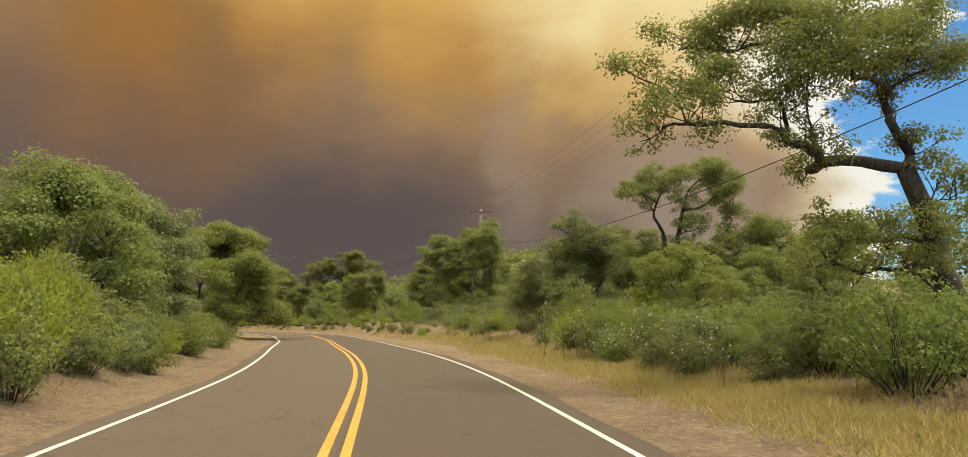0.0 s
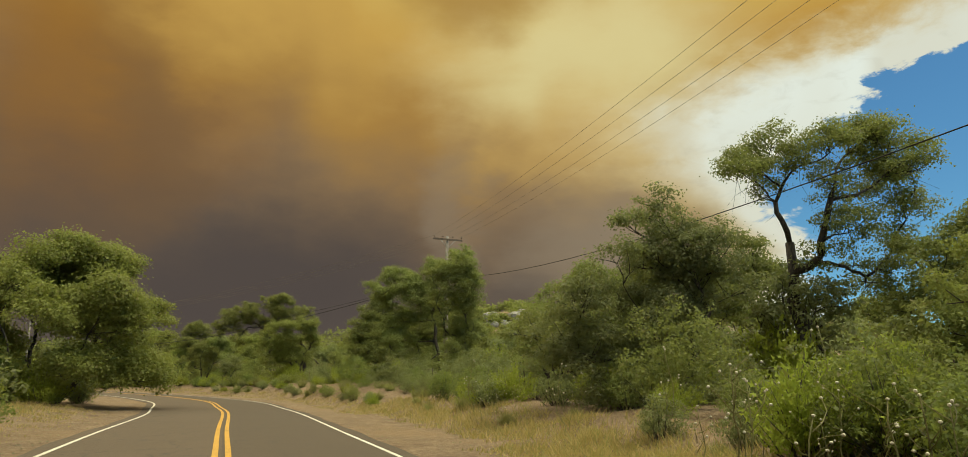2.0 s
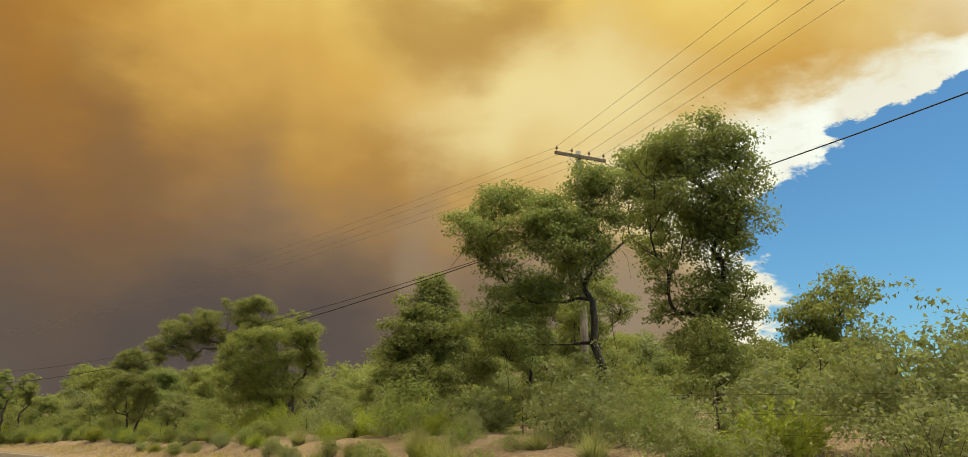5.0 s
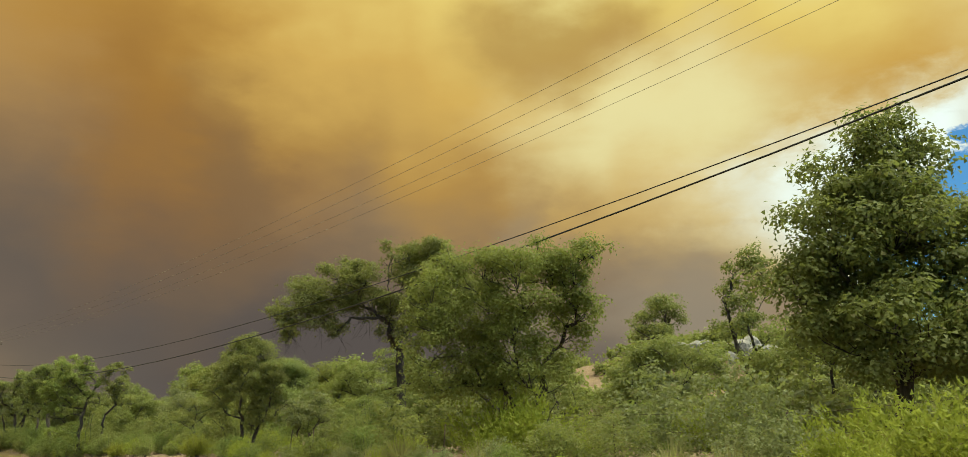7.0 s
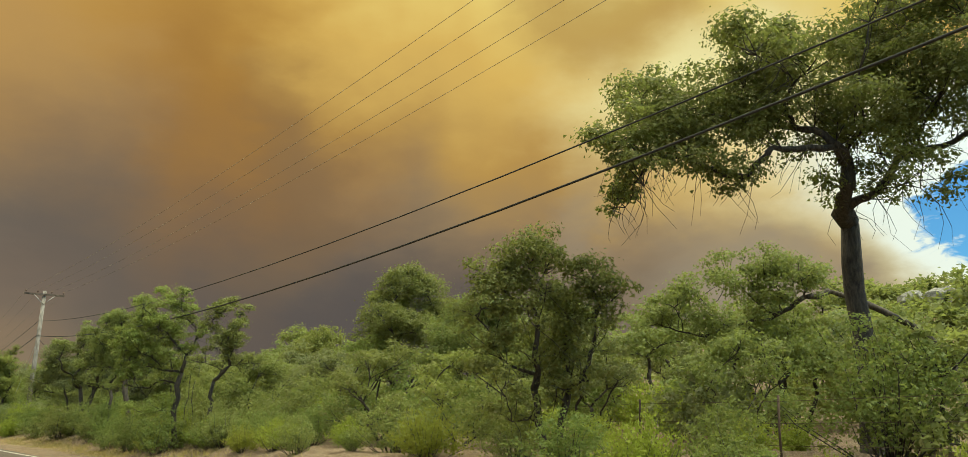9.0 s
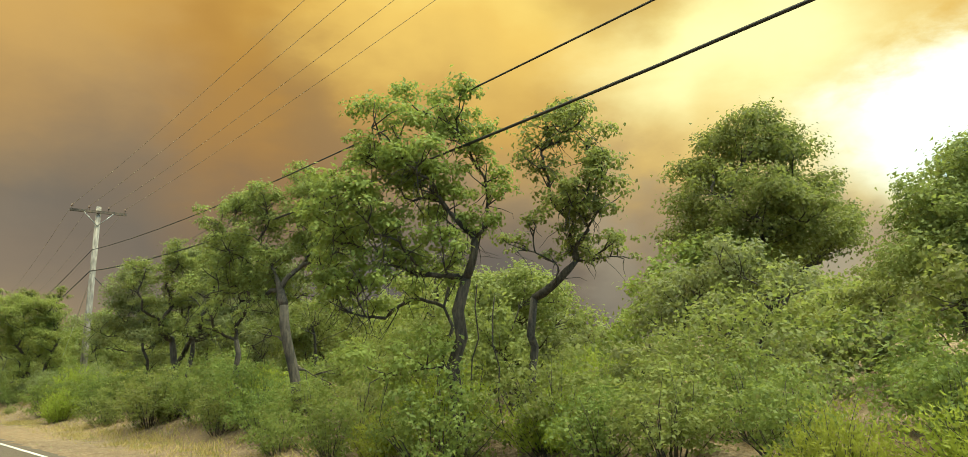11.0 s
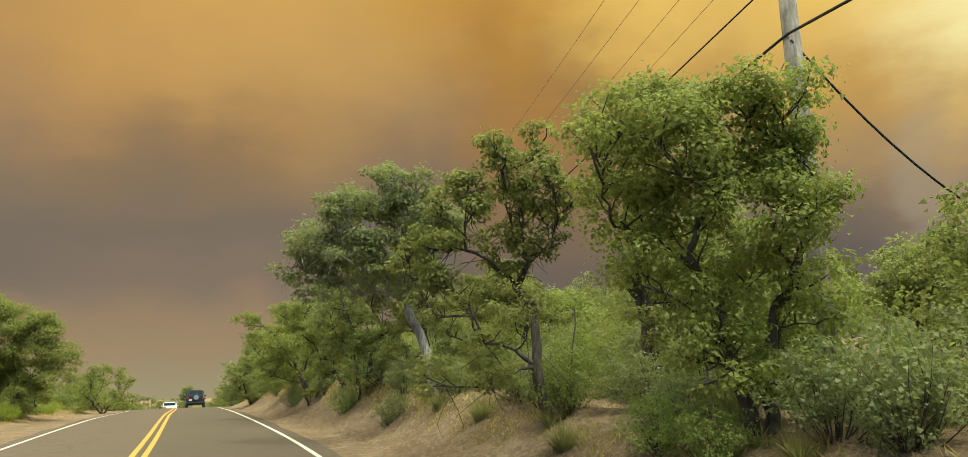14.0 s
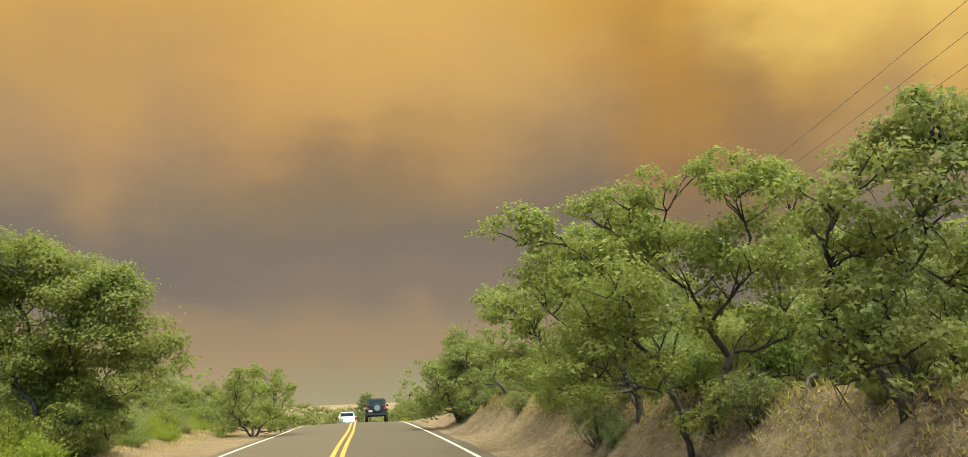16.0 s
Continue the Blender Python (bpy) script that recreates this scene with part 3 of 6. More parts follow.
def build_tree(name, h, w, seed, leaf, bark, low=0.3, trunks=1, lean=(0.0, 0.0), lobes=None, dense=1.0, size=0.10, label="", group="", thick=0.62, dead=0, sides=3, twig=2, bow=0.11):
    """A tree at the origin: tapered trunk with forking limbs and twigs, and a crown of leaf clumps."""
    r = np.random.default_rng(seed)
    lobes = lobes or [(a + lean[0] * 1.5, b + lean[1] * 1.5, *rest) for a, b, *rest in default_lobes(r, h, w, h * low * 0.8)]
    ob = thing(name, (0, 0, 0), label, "tree" if name == "tree" else "shrub", group)
    wood = Tubes(8)
    base_r = (0.055 + 0.028 * h) * thick / math.sqrt(trunks)
    stems = []
    for k in range(trunks):
        a = 2 * math.pi * k / trunks + r.uniform(0, 1)
        foot = np.array([math.cos(a), math.sin(a), 0]) * (0.0 if trunks == 1 else base_r * 1.5)
        out = 0.0 if trunks == 1 else 0.14 * w
        head = np.array([lean[0] + math.cos(a) * out, lean[1] + math.sin(a) * out, h * (low + 0.16)])
        line = curve_to(r, foot, head, 0.07, 7)
        stems.append(np.vstack([line[0] - (0, 0, 0.5), line]))
    goals = [np.array([a, b, c - d * 0.3]) for a, b, c, d, f in lobes]
    lines, load, ends, parent = grow_limbs(r, stems, goals, bow)
    full = max(l.max() for l in load[:trunks])
    made = []
    for k, line in enumerate(lines):
        radii = np.maximum(0.012, base_r * 1.15 * (load[k] / full) ** 0.78)
        radii[1:-1] = (radii[:-2] + 2 * radii[1:-1] + radii[2:]) / 4
        if k < trunks:
            radii[1:-1] = (radii[:-2] + 2 * radii[1:-1] + radii[2:]) / 4
            radii[-1] = 0.88 * radii[-2]
            radii[:2] *= (1.35, 1.15)
            wood.add(line, radii, 10)
        else:
            radii[-1] *= 0.6
            i, j = parent[k]
            radii[0] = max(radii[0], 0.6 * made[i][j])
            radii[1] = max(radii[1], 0.55 * (radii[0] + radii[2]))
            wood.add(line, radii, 7)
        made.append(radii)
    centres, sizes = [], []
    for (lx, ly, lz, lr, flat), end in zip(lobes, ends):
        c = np.array([lx, ly, lz])
        n = max(6, int(9 * (lr / 0.7) ** 1.2))
        way = r.normal(0, 1, (n, 3))
        way[:, 2] = way[:, 2] * 0.8 + 0.3
        way /= np.linalg.norm(way, axis=1)[:, None]
        pts = c + way * lr * (0.35 + 0.62 * r.uniform(0, 1, n) ** 0.6)[:, None] * np.array([1, 1, flat])
        rad = lr * r.uniform(0.30, 0.60, n)
        for i, p in enumerate(pts):
            if i % twig == 0:
                start = lines[end][int(r.integers(3, 6))]
                wood.add(curve_to(r, start, p, 0.14, 4), np.linspace(0.016, 0.006, 4), 3)
        centres.append(pts)
        sizes.append(rad)
        for _ in range(dead):
            p = c + np.array([r.normal(0, lr * 0.6), r.normal(0, lr * 0.6), -lr * r.uniform(0.8, 2.0)])
            wood.add(curve_to(r, lines[end][int(r.integers(2, 6))], p, 0.25, 4), np.linspace(0.009, 0.003, 4), 3)
    part_mesh("trunk", wood.mesh("trunk", bark), ob)
    crown = clump_leaves(r, np.concatenate(centres), np.concatenate(sizes), size, min(1.7, 0.55 + 0.45 * dense), sides)
    part_mesh("crown", quads_mesh("crown", crown, leaf), ob)
    return ob


def build_shrub(h, w, seed, leaf, label, size=0.085, count=130, per=18, name="shrub", upright=False, bark=None):
    """A shrub of many thin stems from one root, leafed to the ground."""
    r = np.random.default_rng(seed)
    ob = thing(name, (0, 0, 0), label, "shrub")
    stems = Tubes(4)
    n = count
    a, f = r.uniform(0, 6.283, n), np.sqrt(r.uniform(0, 1, n))
    bulge = 1 + 0.24 * np.sin(a * 3 + seed) + 0.16 * np.sin(a * 5 + 2 * seed)
    x, y = np.cos(a) * f * w / 2 * bulge, np.sin(a) * f * w / 2 * bulge
    top = h * np.sqrt(np.clip(1 - (f * 0.9) ** 2, 0.05, 1)) * r.uniform(0.66, 1.14, n)
    tips = np.stack([x, y, top], 1)
    feet = np.stack([x * 0.16, y * 0.16, np.full(n, -0.1)], 1)
    for i in range(0, n, 4):
        stems.add(curve_to(r, feet[i], tips[i], 0.08, 4), np.linspace(0.018, 0.004, 4), 3)
    part_mesh("stalk", stems.mesh("stalk", bark or BARK), ob)
    total = n * per * 2
    if upright:
        # thin sprays that follow their stems upwards
        q = r.uniform(0.35, 1.0, total)
        i = r.integers(0, n, total)
        c = feet[i] + (tips[i] - feet[i]) * q[:, None] + r.normal(0, 0.035 * w, (total, 3)) * np.array([1, 1, 0.6])
        along = tips[i] - feet[i] + r.normal(0, 0.35 * h, (total, 3)) * np.array([1, 1, 0.3])
        made = leaf_shapes(r, c, r.normal(0, 1, (total, 3)), size * 1.5, 3, along, 0.5)
    else:
        q = np.r_[np.ones(n), r.uniform(0.35, 0.85, n)]
        c = np.vstack([feet, feet]) + (np.vstack([tips, tips]) - np.vstack([feet, feet])) * q[:, None]
        c = c + r.normal(0, 0.03 * w, c.shape)
        rad = np.clip(0.085 * w * r.uniform(0.6, 1.4, 2 * n), 0.10, 0.4)
        cover = total / max(1.0, (6.5 * (rad / size) ** 2).sum())
        made = clump_leaves(r, c, rad, size, cover, 3, 0.7)
    part_mesh("foliage", quads_mesh("foliage", made, leaf), ob)
    return ob


def build_tussock(h, w, seed, mat, label, blades=420, broad=0.014, category="grass"):
    """A bunch of long arching blades."""
    r = np.random.default_rng(seed)
    ob = thing("grass_tussock", (0, 0, 0), label, category)
    a, lean = r.uniform(0, 6.283, blades), r.uniform(0.05, 1.0, blades) ** 0.8
    length = h * r.uniform(0.6, 1.15, blades)
    out = np.stack([np.cos(a), np.sin(a), np.zeros(blades)], 1)
    foot = out * (w * 0.12 * r.uniform(0, 1, blades))[:, None]
    side = np.stack([-np.sin(a), np.cos(a), np.zeros(blades)], 1) * broad
    quads = []
    pts = []
    for t in (0.0, 0.4, 0.75, 1.0):
        up = length * (t - 0.42 * lean * t * t)
        p = foot + out * (w * 0.5 * lean * t ** 1.5)[:, None]
        p = p + np.stack([0 * up, 0 * up, up - 0.05], 1)
        pts.append((p, 1.0 - 0.92 * t))
    for (p, s), (q, u) in zip(pts, pts[1:]):
        quads.append(np.stack([p - side * s, p + side * s, q + side * u, q - side * u], 1))
    part_mesh("leaf_tuft", quads_mesh("leaf_tuft", np.concatenate(quads), mat), ob)
    return ob


PLACED = []


def settle(ob, x, y, turn=0.0, scale=1.0, sink=0.05, tall=1.0):
    ob.matrix_basis = Matrix.LocRotScale((x, y, gz(x, y) - sink), Euler((0, 0, radians(turn))), (scale, scale, scale * tall))
    PLACED.append((x, y))
    return ob


def again(ob, x, y, turn=0.0, scale=1.0, tall=1.0, sink=0.05):
    c = copy_thing(ob, Matrix())
    c.matrix_basis = Matrix.LocRotScale((x, y, gz(x, y) - sink), Euler((0, 0, radians(turn))), (scale, scale, scale * tall))
    PLACED.append((x, y))
    return c


def filled(lobes, h, seed, skirt):
    """Lesser masses between neighbouring ones close the crown; a skirt of low ones hangs towards the ground."""
    r = np.random.default_rng(seed + 900)
    at = np.array([q[:3] for q in lobes])
    out, seen = list(lobes), set()
    for i, q in enumerate(lobes):
        for j in np.argsort(np.linalg.norm(at - at[i], axis=1))[1:3]:
            if (j, i) not in seen:
                seen.add((i, int(j)))
                m = (at[i] + at[j]) / 2 + r.normal(0, 0.3 * q[3], 3)
                out.append((*m, q[3] * r.uniform(0.7, 0.95), 0.8))
    mid, half, foot = at.mean(0), at.std(0) * 1.3, at[:, 2].min()
    for i in range(skirt):
        m = mid + r.uniform(-1, 1, 3) * half
        out.append((m[0], m[1], foot * r.uniform(0.25, 0.95), 0.10 * h * r.uniform(0.8, 1.25), 0.85))
    return out


def oak(x, y, top, w, seed, low=0.3, leaf=None, bark=None, turn=0.0, lobes=None, skirt=0, puff=1.1, label="evergreen oak with dark twisted limbs beside the road", **more):
    """A tree whose crown reaches the world height top."""
    g = gz(x, y)
    h = (top - g) * 0.95
    if lobes:
        lobes = filled([(a, b, c - g, d * puff, 0.8) for a, b, c, d in lobes], h, seed, skirt)
    t = build_tree("tree", h, w, seed, leaf or OAK, bark or BARK, low, lobes=lobes, label=label, **more)
    return settle(t, x, y, turn)


# trees by the road, in the order of the drive: x, y, height of the crown's top, width, seed
EXTRA = [(-139.5, 195.6, 2.7, 4.5, 241), (-144.4, 202.2, 2.4, 4.0, 242), (-144.1, 205.7, 4.0, 4.0, 243), (-136.3, 203.8, 2.5, 4.5, 244), (-127.8, 198.2, 3.5, 4.5, 245), (-135.5, 189.3, 3.4, 5.0, 246)]


def make_named_trees():
    # big tree that overhangs the verge at the start
    oak(5.6, 57.0, 7.8, 5.6, 128, 0.06, trunks=3, dense=1.5)
    oak(9.4, 60.0, 9.2, 6.0, 129, 0.08, trunks=2, dense=1.5)
    oak(9.3, 47.2, 7.2, 5.0, 127, 0.03, trunks=3, dense=1.6, size=0.09)
    # trees that stand out along the drive, with the masses of their crowns
    oak(9.5, 16.6, 8.7, 6.3, 11, 0.34, lean=(-1.0, -0.2), thick=0.8, size=0.062, puff=1.0, dense=1.0, twig=2, label="large spreading oak leaning over the verge",
        lobes=[(-6.4, -1, 6.1, 0.6), (-5.3, 0.4, 7.2, 0.73), (-6.3, -0.3, 5, 0.5), (-5.6, -1.3, 5.2, 0.8), (-4.3, 0.1, 7.1, 0.93), (-4.5, -0.7, 5.8, 0.73), (-4.1, -1.6, 5, 0.6), (-3.3, -0.3, 7.3, 0.93), (-2.6, -1.2, 6.6, 1.06), (-0.8, 0.3, 7.6, 1.06), (-0.4, -0.6, 6.6, 0.93), (-3.5, -1.5, 5.8, 0.66), (-1.3, 0.1, 6.2, 0.8), (-2.9, -0.7, 4.6, 0.6), (-2.6, 0.9, 4.3, 0.53), (-0.8, -0.1, 4.8, 0.66), (-0.5, -1, 3.8, 0.73), (-2.4, 0.7, 3, 0.56), (-1.7, -0.3, 3.1, 0.6), (-3.6, -1.2, 2.4, 0.5), (-1.8, 0.4, 2.4, 0.53), (-0.9, -0.6, 2.4, 0.53)])
    oak(10, 44.8, 10.3, 5.5, 23, 0.42, dead=2, puff=1.08, dense=0.9, size=0.08, label="tall oak with a dark bare trunk and a rounded crown",
        lobes=[(-2.1, -1.5, 8.3, 0.83), (-0.7, -0.3, 9.2, 0.87), (0.1, -1.2, 8.8, 0.87), (0.5, -2.1, 8.9, 0.79), (2.2, -0.9, 9.4, 0.92), (2.7, -1.8, 9.2, 0.87), (2.9, -2.5, 8.2, 0.74), (2.6, -1.1, 8.2, 0.87), (0.8, -1.7, 7.8, 0.65), (-0.7, -0.2, 7.8, 0.65), (3.3, -1.3, 7.4, 0.7), (1.4, -1.9, 6.6, 0.79), (3.2, -0.5, 6, 0.83), (0.5, -1.1, 5.7, 0.74), (2.7, 0.3, 4.9, 0.79)])
    oak(5.6, 43.2, 7.4, 5.4, 22, 0.12, leaf=OAK_GREY, trunks=3, dense=0.85, size=0.08, skirt=6, puff=1.05, label="grey-green oak leafed almost to the ground",
        lobes=[(-1.1, -1.3, 6.8, 0.61), (-1.2, 0.3, 6.3, 0.77), (-0.3, -0.6, 6, 0.85), (-2.2, -1.2, 5.1, 0.77), (-0.7, 0.1, 5.2, 0.97), (0.3, -0.9, 5.4, 0.85), (0.9, -1.8, 5.4, 0.81), (0.3, -0.2, 4.4, 1.05), (1.3, -1.1, 4.3, 0.85), (-1.8, 0.6, 4, 0.97), (-0.9, -0.3, 3.6, 1.05), (-3.3, -1, 3.7, 0.85), (-3.7, 0.6, 3, 0.89), (-2.8, -0.2, 2.5, 1.01), (-0.9, 1.1, 2.1, 1.09), (0.5, 0.1, 2.5, 1.05), (-2.1, -0.4, 1.2, 0.89), (-3.7, 1, 1.9, 0.81)])
    oak(-0.5, 76.5, 11.0, 6.6, 31, 0.3, trunks=2, lean=(-0.4, -0.2), thick=0.52, puff=1.22, skirt=3, dead=2, dense=1.3, size=0.085, label="wide oak with a forked black trunk beside the pole",
        lobes=[(-5.1, -1.5, 7.6, 0.7), (-4.1, -0.3, 8.7, 0.73), (-3.5, -1.3, 8.8, 0.7), (-3.3, -2, 7.5, 0.8), (-3.9, -0.3, 7.2, 0.73), (-2.3, -1.7, 8.2, 0.84), (-2.2, -2.4, 6.9, 0.84), (-1, -1.5, 9.4, 0.73), (-0.6, -2.5, 9.3, 0.73), (0.8, -1.3, 10.3, 0.73), (1.2, -2.2, 9.7, 0.66), (1.1, -2.9, 8.7, 0.66), (0.5, -1.3, 8.8, 0.73), (-0.8, -1.9, 8, 0.8), (1.8, -0.7, 8.6, 0.63), (-3, -0.5, 5.9, 0.8), (-4.1, -1.3, 5.4, 0.7), (-1.6, -0.1, 6, 0.8), (-0.9, -1.4, 6.9, 0.63), (-4.7, -1.4, 4.6, 0.7), (-2.9, 0, 4.5, 0.7)])
    oak(0.4, 70.2, 9.5, 2.5, 32, 0.2, dense=1.4, size=0.075, skirt=6, puff=1.4, thick=0.44, label="tall slender oak near the verge",
        lobes=[(-1.2, -1.8, 8.5, 0.52), (-0.3, -1.3, 8.9, 0.57), (0.2, -1.7, 8.5, 0.52), (-1.9, -1.7, 7.8, 0.52), (-0.6, -1.2, 7.9, 0.62), (0.2, -1.6, 7.5, 0.62), (-1.7, -1.6, 6.9, 0.57), (-0.3, -1.1, 6.8, 0.67), (0.4, -1.5, 6.5, 0.57), (-0.9, -0.7, 6.2, 0.57), (-0, -1, 5.8, 0.62), (-1.5, -1.1, 5.1, 0.45), (-0.3, -0.5, 4.9, 0.57), (0.4, -0.9, 4.8, 0.52), (-1.2, -0.1, 4.5, 0.4), (-0.9, -0.4, 4, 0.45), (-0.1, -0.8, 3.9, 0.47), (-1.6, -0.6, 6, 0.45)])
    oak(-13.5, 95, 7.1, 4.6, 34, 0.14, leaf=MESQUITE, trunks=3, puff=1.18, dense=1.0, size=0.075, label="rounded bright green oak",
        lobes=[(-2.9, -1.4, 5.4, 0.72), (-2.4, -0.4, 6.3, 0.65), (-1.5, -1.1, 6.3, 0.72), (-0.6, -1.8, 6.2, 0.72), (0.3, -0.6, 6.3, 0.72), (1, -1.4, 6.4, 0.61), (1.5, -2.2, 6.6, 0.48), (0.9, -0.7, 5.8, 0.72), (-0.3, -1.4, 5.3, 0.78), (-1.3, -0.2, 5.4, 0.78), (-2.4, -0.9, 4.9, 0.72), (-2.8, -1.4, 4, 0.72), (-1.8, -0.2, 4.1, 0.78), (-0.5, -0.9, 4, 0.78), (0.9, 0.2, 4.8, 0.72), (1.4, -0.7, 5.3, 0.55), (-2.5, -1, 3.2, 0.65), (-1.3, 0.3, 3, 0.72), (0.3, -0.5, 3.3, 0.65)])
    oak(-19.2, 110.4, 11.2, 8.9, 35, 0.36, bow=0.07, thick=0.58, dead=6, puff=1.2, dense=1.5, size=0.085, label="umbrella-shaped oak with bare drooping twigs",
        lobes=[(-5.1, -2.3, 7.6, 0.67), (-4.6, -0.9, 8.6, 0.71), (-3.7, -1.8, 8.4, 0.71), (-4.8, -2.4, 6.5, 0.63), (-5.3, -0.8, 6.4, 0.48), (-3.8, -1.9, 7.3, 0.78), (-2.9, -3.3, 9, 0.63), (-2.1, -1.8, 9.5, 0.67), (-1.4, -2.6, 8.9, 0.67), (-2.4, -0.9, 8.6, 0.86), (-1.5, -1.7, 8, 0.86), (-0.1, -3.2, 10.1, 0.52), (0.9, -1.6, 10.4, 0.78), (1.7, -2.5, 10.1, 0.78), (0.1, -0.8, 9.6, 0.86), (1, -1.6, 9, 0.93), (2, -2.5, 9.1, 0.86), (3.2, -0.8, 9, 0.71), (3.6, -1.6, 8.3, 0.56), (2, -2.5, 7.7, 0.78), (1.2, -1, 7.8, 0.78), (-0.3, -2.1, 7.8, 0.75), (-2.8, -1.9, 6.7, 0.56), (-0.4, -1.2, 6.7, 0.6), (0.7, -2, 6.5, 0.63)])
    oak(-25.9, 109.6, 5.7, 2.7, 36, 0.16, trunks=2, puff=1.25, skirt=6, dense=1.3, size=0.075, dead=1,
        lobes=[(-0.4, -1, 4.9, 0.53), (0.1, -0.3, 5.2, 0.53), (-0.9, -0.7, 4.5, 0.53), (-1.4, -1, 4.1, 0.45), (0.8, -0.3, 4.7, 0.53), (1.3, -0.6, 4.3, 0.45), (-0.3, -1.1, 4.1, 0.64), (0.5, -0.3, 3.9, 0.59), (-1.2, -0.8, 3.5, 0.53), (-0.3, 0.1, 3.3, 0.59), (0.9, -0.3, 3.4, 0.53), (-0.9, -0.8, 2.9, 0.45), (0.4, 0.1, 2.8, 0.53)])
    oak(-14, 117, 6.9, 5.0, 39, 0.2, trunks=2, dense=1.2, size=0.09,
        lobes=[(-7.8, -1.9, 5.3, 0.8), (-6.7, -0.7, 6.2, 0.73), (-5.8, -1.4, 6.1, 0.73), (-5, -2.1, 5.8, 0.73), (-3.8, -0.6, 5.7, 0.54), (-9, -1.7, 4.6, 0.61), (-7.4, -2.3, 4.4, 0.8), (-5.6, -0.9, 4.9, 0.8)])
    oak(-44.5, 127, 7.1, 4.2, 42, 0.3, lean=(-0.6, 0.1), thick=0.45, dead=3, puff=1.3, dense=1.5, size=0.062, sides=4, skirt=2, label="leaning oak with a dark trunk close to the verge",
        lobes=[(-2.7, 0.9, 5.8, 0.37), (-2.5, 1.9, 6.3, 0.41), (-2, 1.2, 6.2, 0.4), (-1.3, 0.5, 6.1, 0.4), (-0.8, 1.5, 6.7, 0.39), (-0.2, 0.7, 6.4, 0.44), (0.3, 0, 5.9, 0.43), (0.9, 1.1, 6.1, 0.4), (-1.6, 0.8, 5.4, 0.5), (-1, 1.8, 5.9, 0.48), (-0.2, 1, 5.7, 0.51), (0.4, 0.2, 5.2, 0.46), (1.1, 1.3, 5.6, 0.36), (-2.5, 1.1, 5.2, 0.45), (-3.2, 2.2, 5, 0.42), (-2.1, 1.5, 4.9, 0.48), (-1.2, 0.8, 4.7, 0.47), (-0.4, 1.8, 5.1, 0.51), (0.3, 1, 4.7, 0.41), (-2.9, 0.8, 4, 0.4), (-2.4, 1.8, 4.2, 0.45), (-1.5, 1.1, 4, 0.43), (-0.8, 2.1, 4.2, 0.37)])
    oak(-40.3, 122.7, 6.8, 2.5, 41, 0.32, leaf=MESQUITE, trunks=3, thick=0.7, skirt=2, dead=3, puff=1.3, dense=1.5, size=0.068, sides=4, label="tall oak with several dark stems",
        lobes=[(-1.3, -1.2, 5.9, 0.37), (-0.6, -0.5, 6.4, 0.41), (-0, -0.8, 6.2, 0.37), (-1.8, -1.2, 4.9, 0.31), (-1.4, -0.6, 5.4, 0.34), (-0.9, -1, 5.4, 0.34), (-0.5, -1.3, 5.3, 0.37), (0.2, -0.6, 5.7, 0.34), (-2, -1.1, 4.3, 0.34), (-2.1, -0.3, 4, 0.34), (-2.1, -0.6, 3.4, 0.3), (-1.5, -1.2, 4.5, 0.37), (-0.9, -0.5, 4.9, 0.4), (-0.3, -0.8, 4.9, 0.4), (0.4, -0.1, 5.2, 0.34), (-1.5, -0.6, 4, 0.37), (-0.9, -0.9, 4.1, 0.4), (-0.2, -0.2, 4.4, 0.37), (-1.9, -0.6, 3, 0.27), (-1.4, -1, 3.3, 0.34), (-0.7, -0.3, 3.6, 0.34), (-0.2, -0.6, 3.7, 0.3), (-1.3, 0, 2.9, 0.24), (0.4, -0.4, 4.3, 0.3)])
    oak(-54.2, 138.2, 7.9, 7.2, 45, 0.2, trunks=3, puff=1.25, dense=1.4, size=0.075, dead=1, skirt=5, leaf=OAK_GREY, label="broad grey-green oak with several stems",
        lobes=[(-1.7, -1.6, 4, 0.57), (-2.7, -0.1, 3.2, 0.51), (-0.9, -0.9, 5.1, 0.63), (-0.2, -1.8, 5.5, 0.57), (-1.4, -0.2, 4, 0.63), (-0, -0.9, 4.6, 0.69), (1.3, -1.8, 6.5, 0.48), (0.7, -0.3, 6.2, 0.63), (1.9, -0.9, 6.3, 0.63), (2.4, 0.7, 7.3, 0.57), (2.8, 0.1, 6.1, 0.69), (3.7, -0.6, 6, 0.63), (4.5, 1.2, 6.9, 0.48), (1.7, -0.5, 5.1, 0.75), (2.8, 1.5, 5.3, 0.75), (4, 0.9, 5.5, 0.69), (4.9, 0.1, 5.6, 0.57), (0.6, 0.4, 4.7, 0.69), (2, 0, 4, 0.75), (3.4, -0.5, 3.8, 0.69), (4.4, 1.5, 4.2, 0.63), (0.2, -0.9, 3.4, 0.63)])
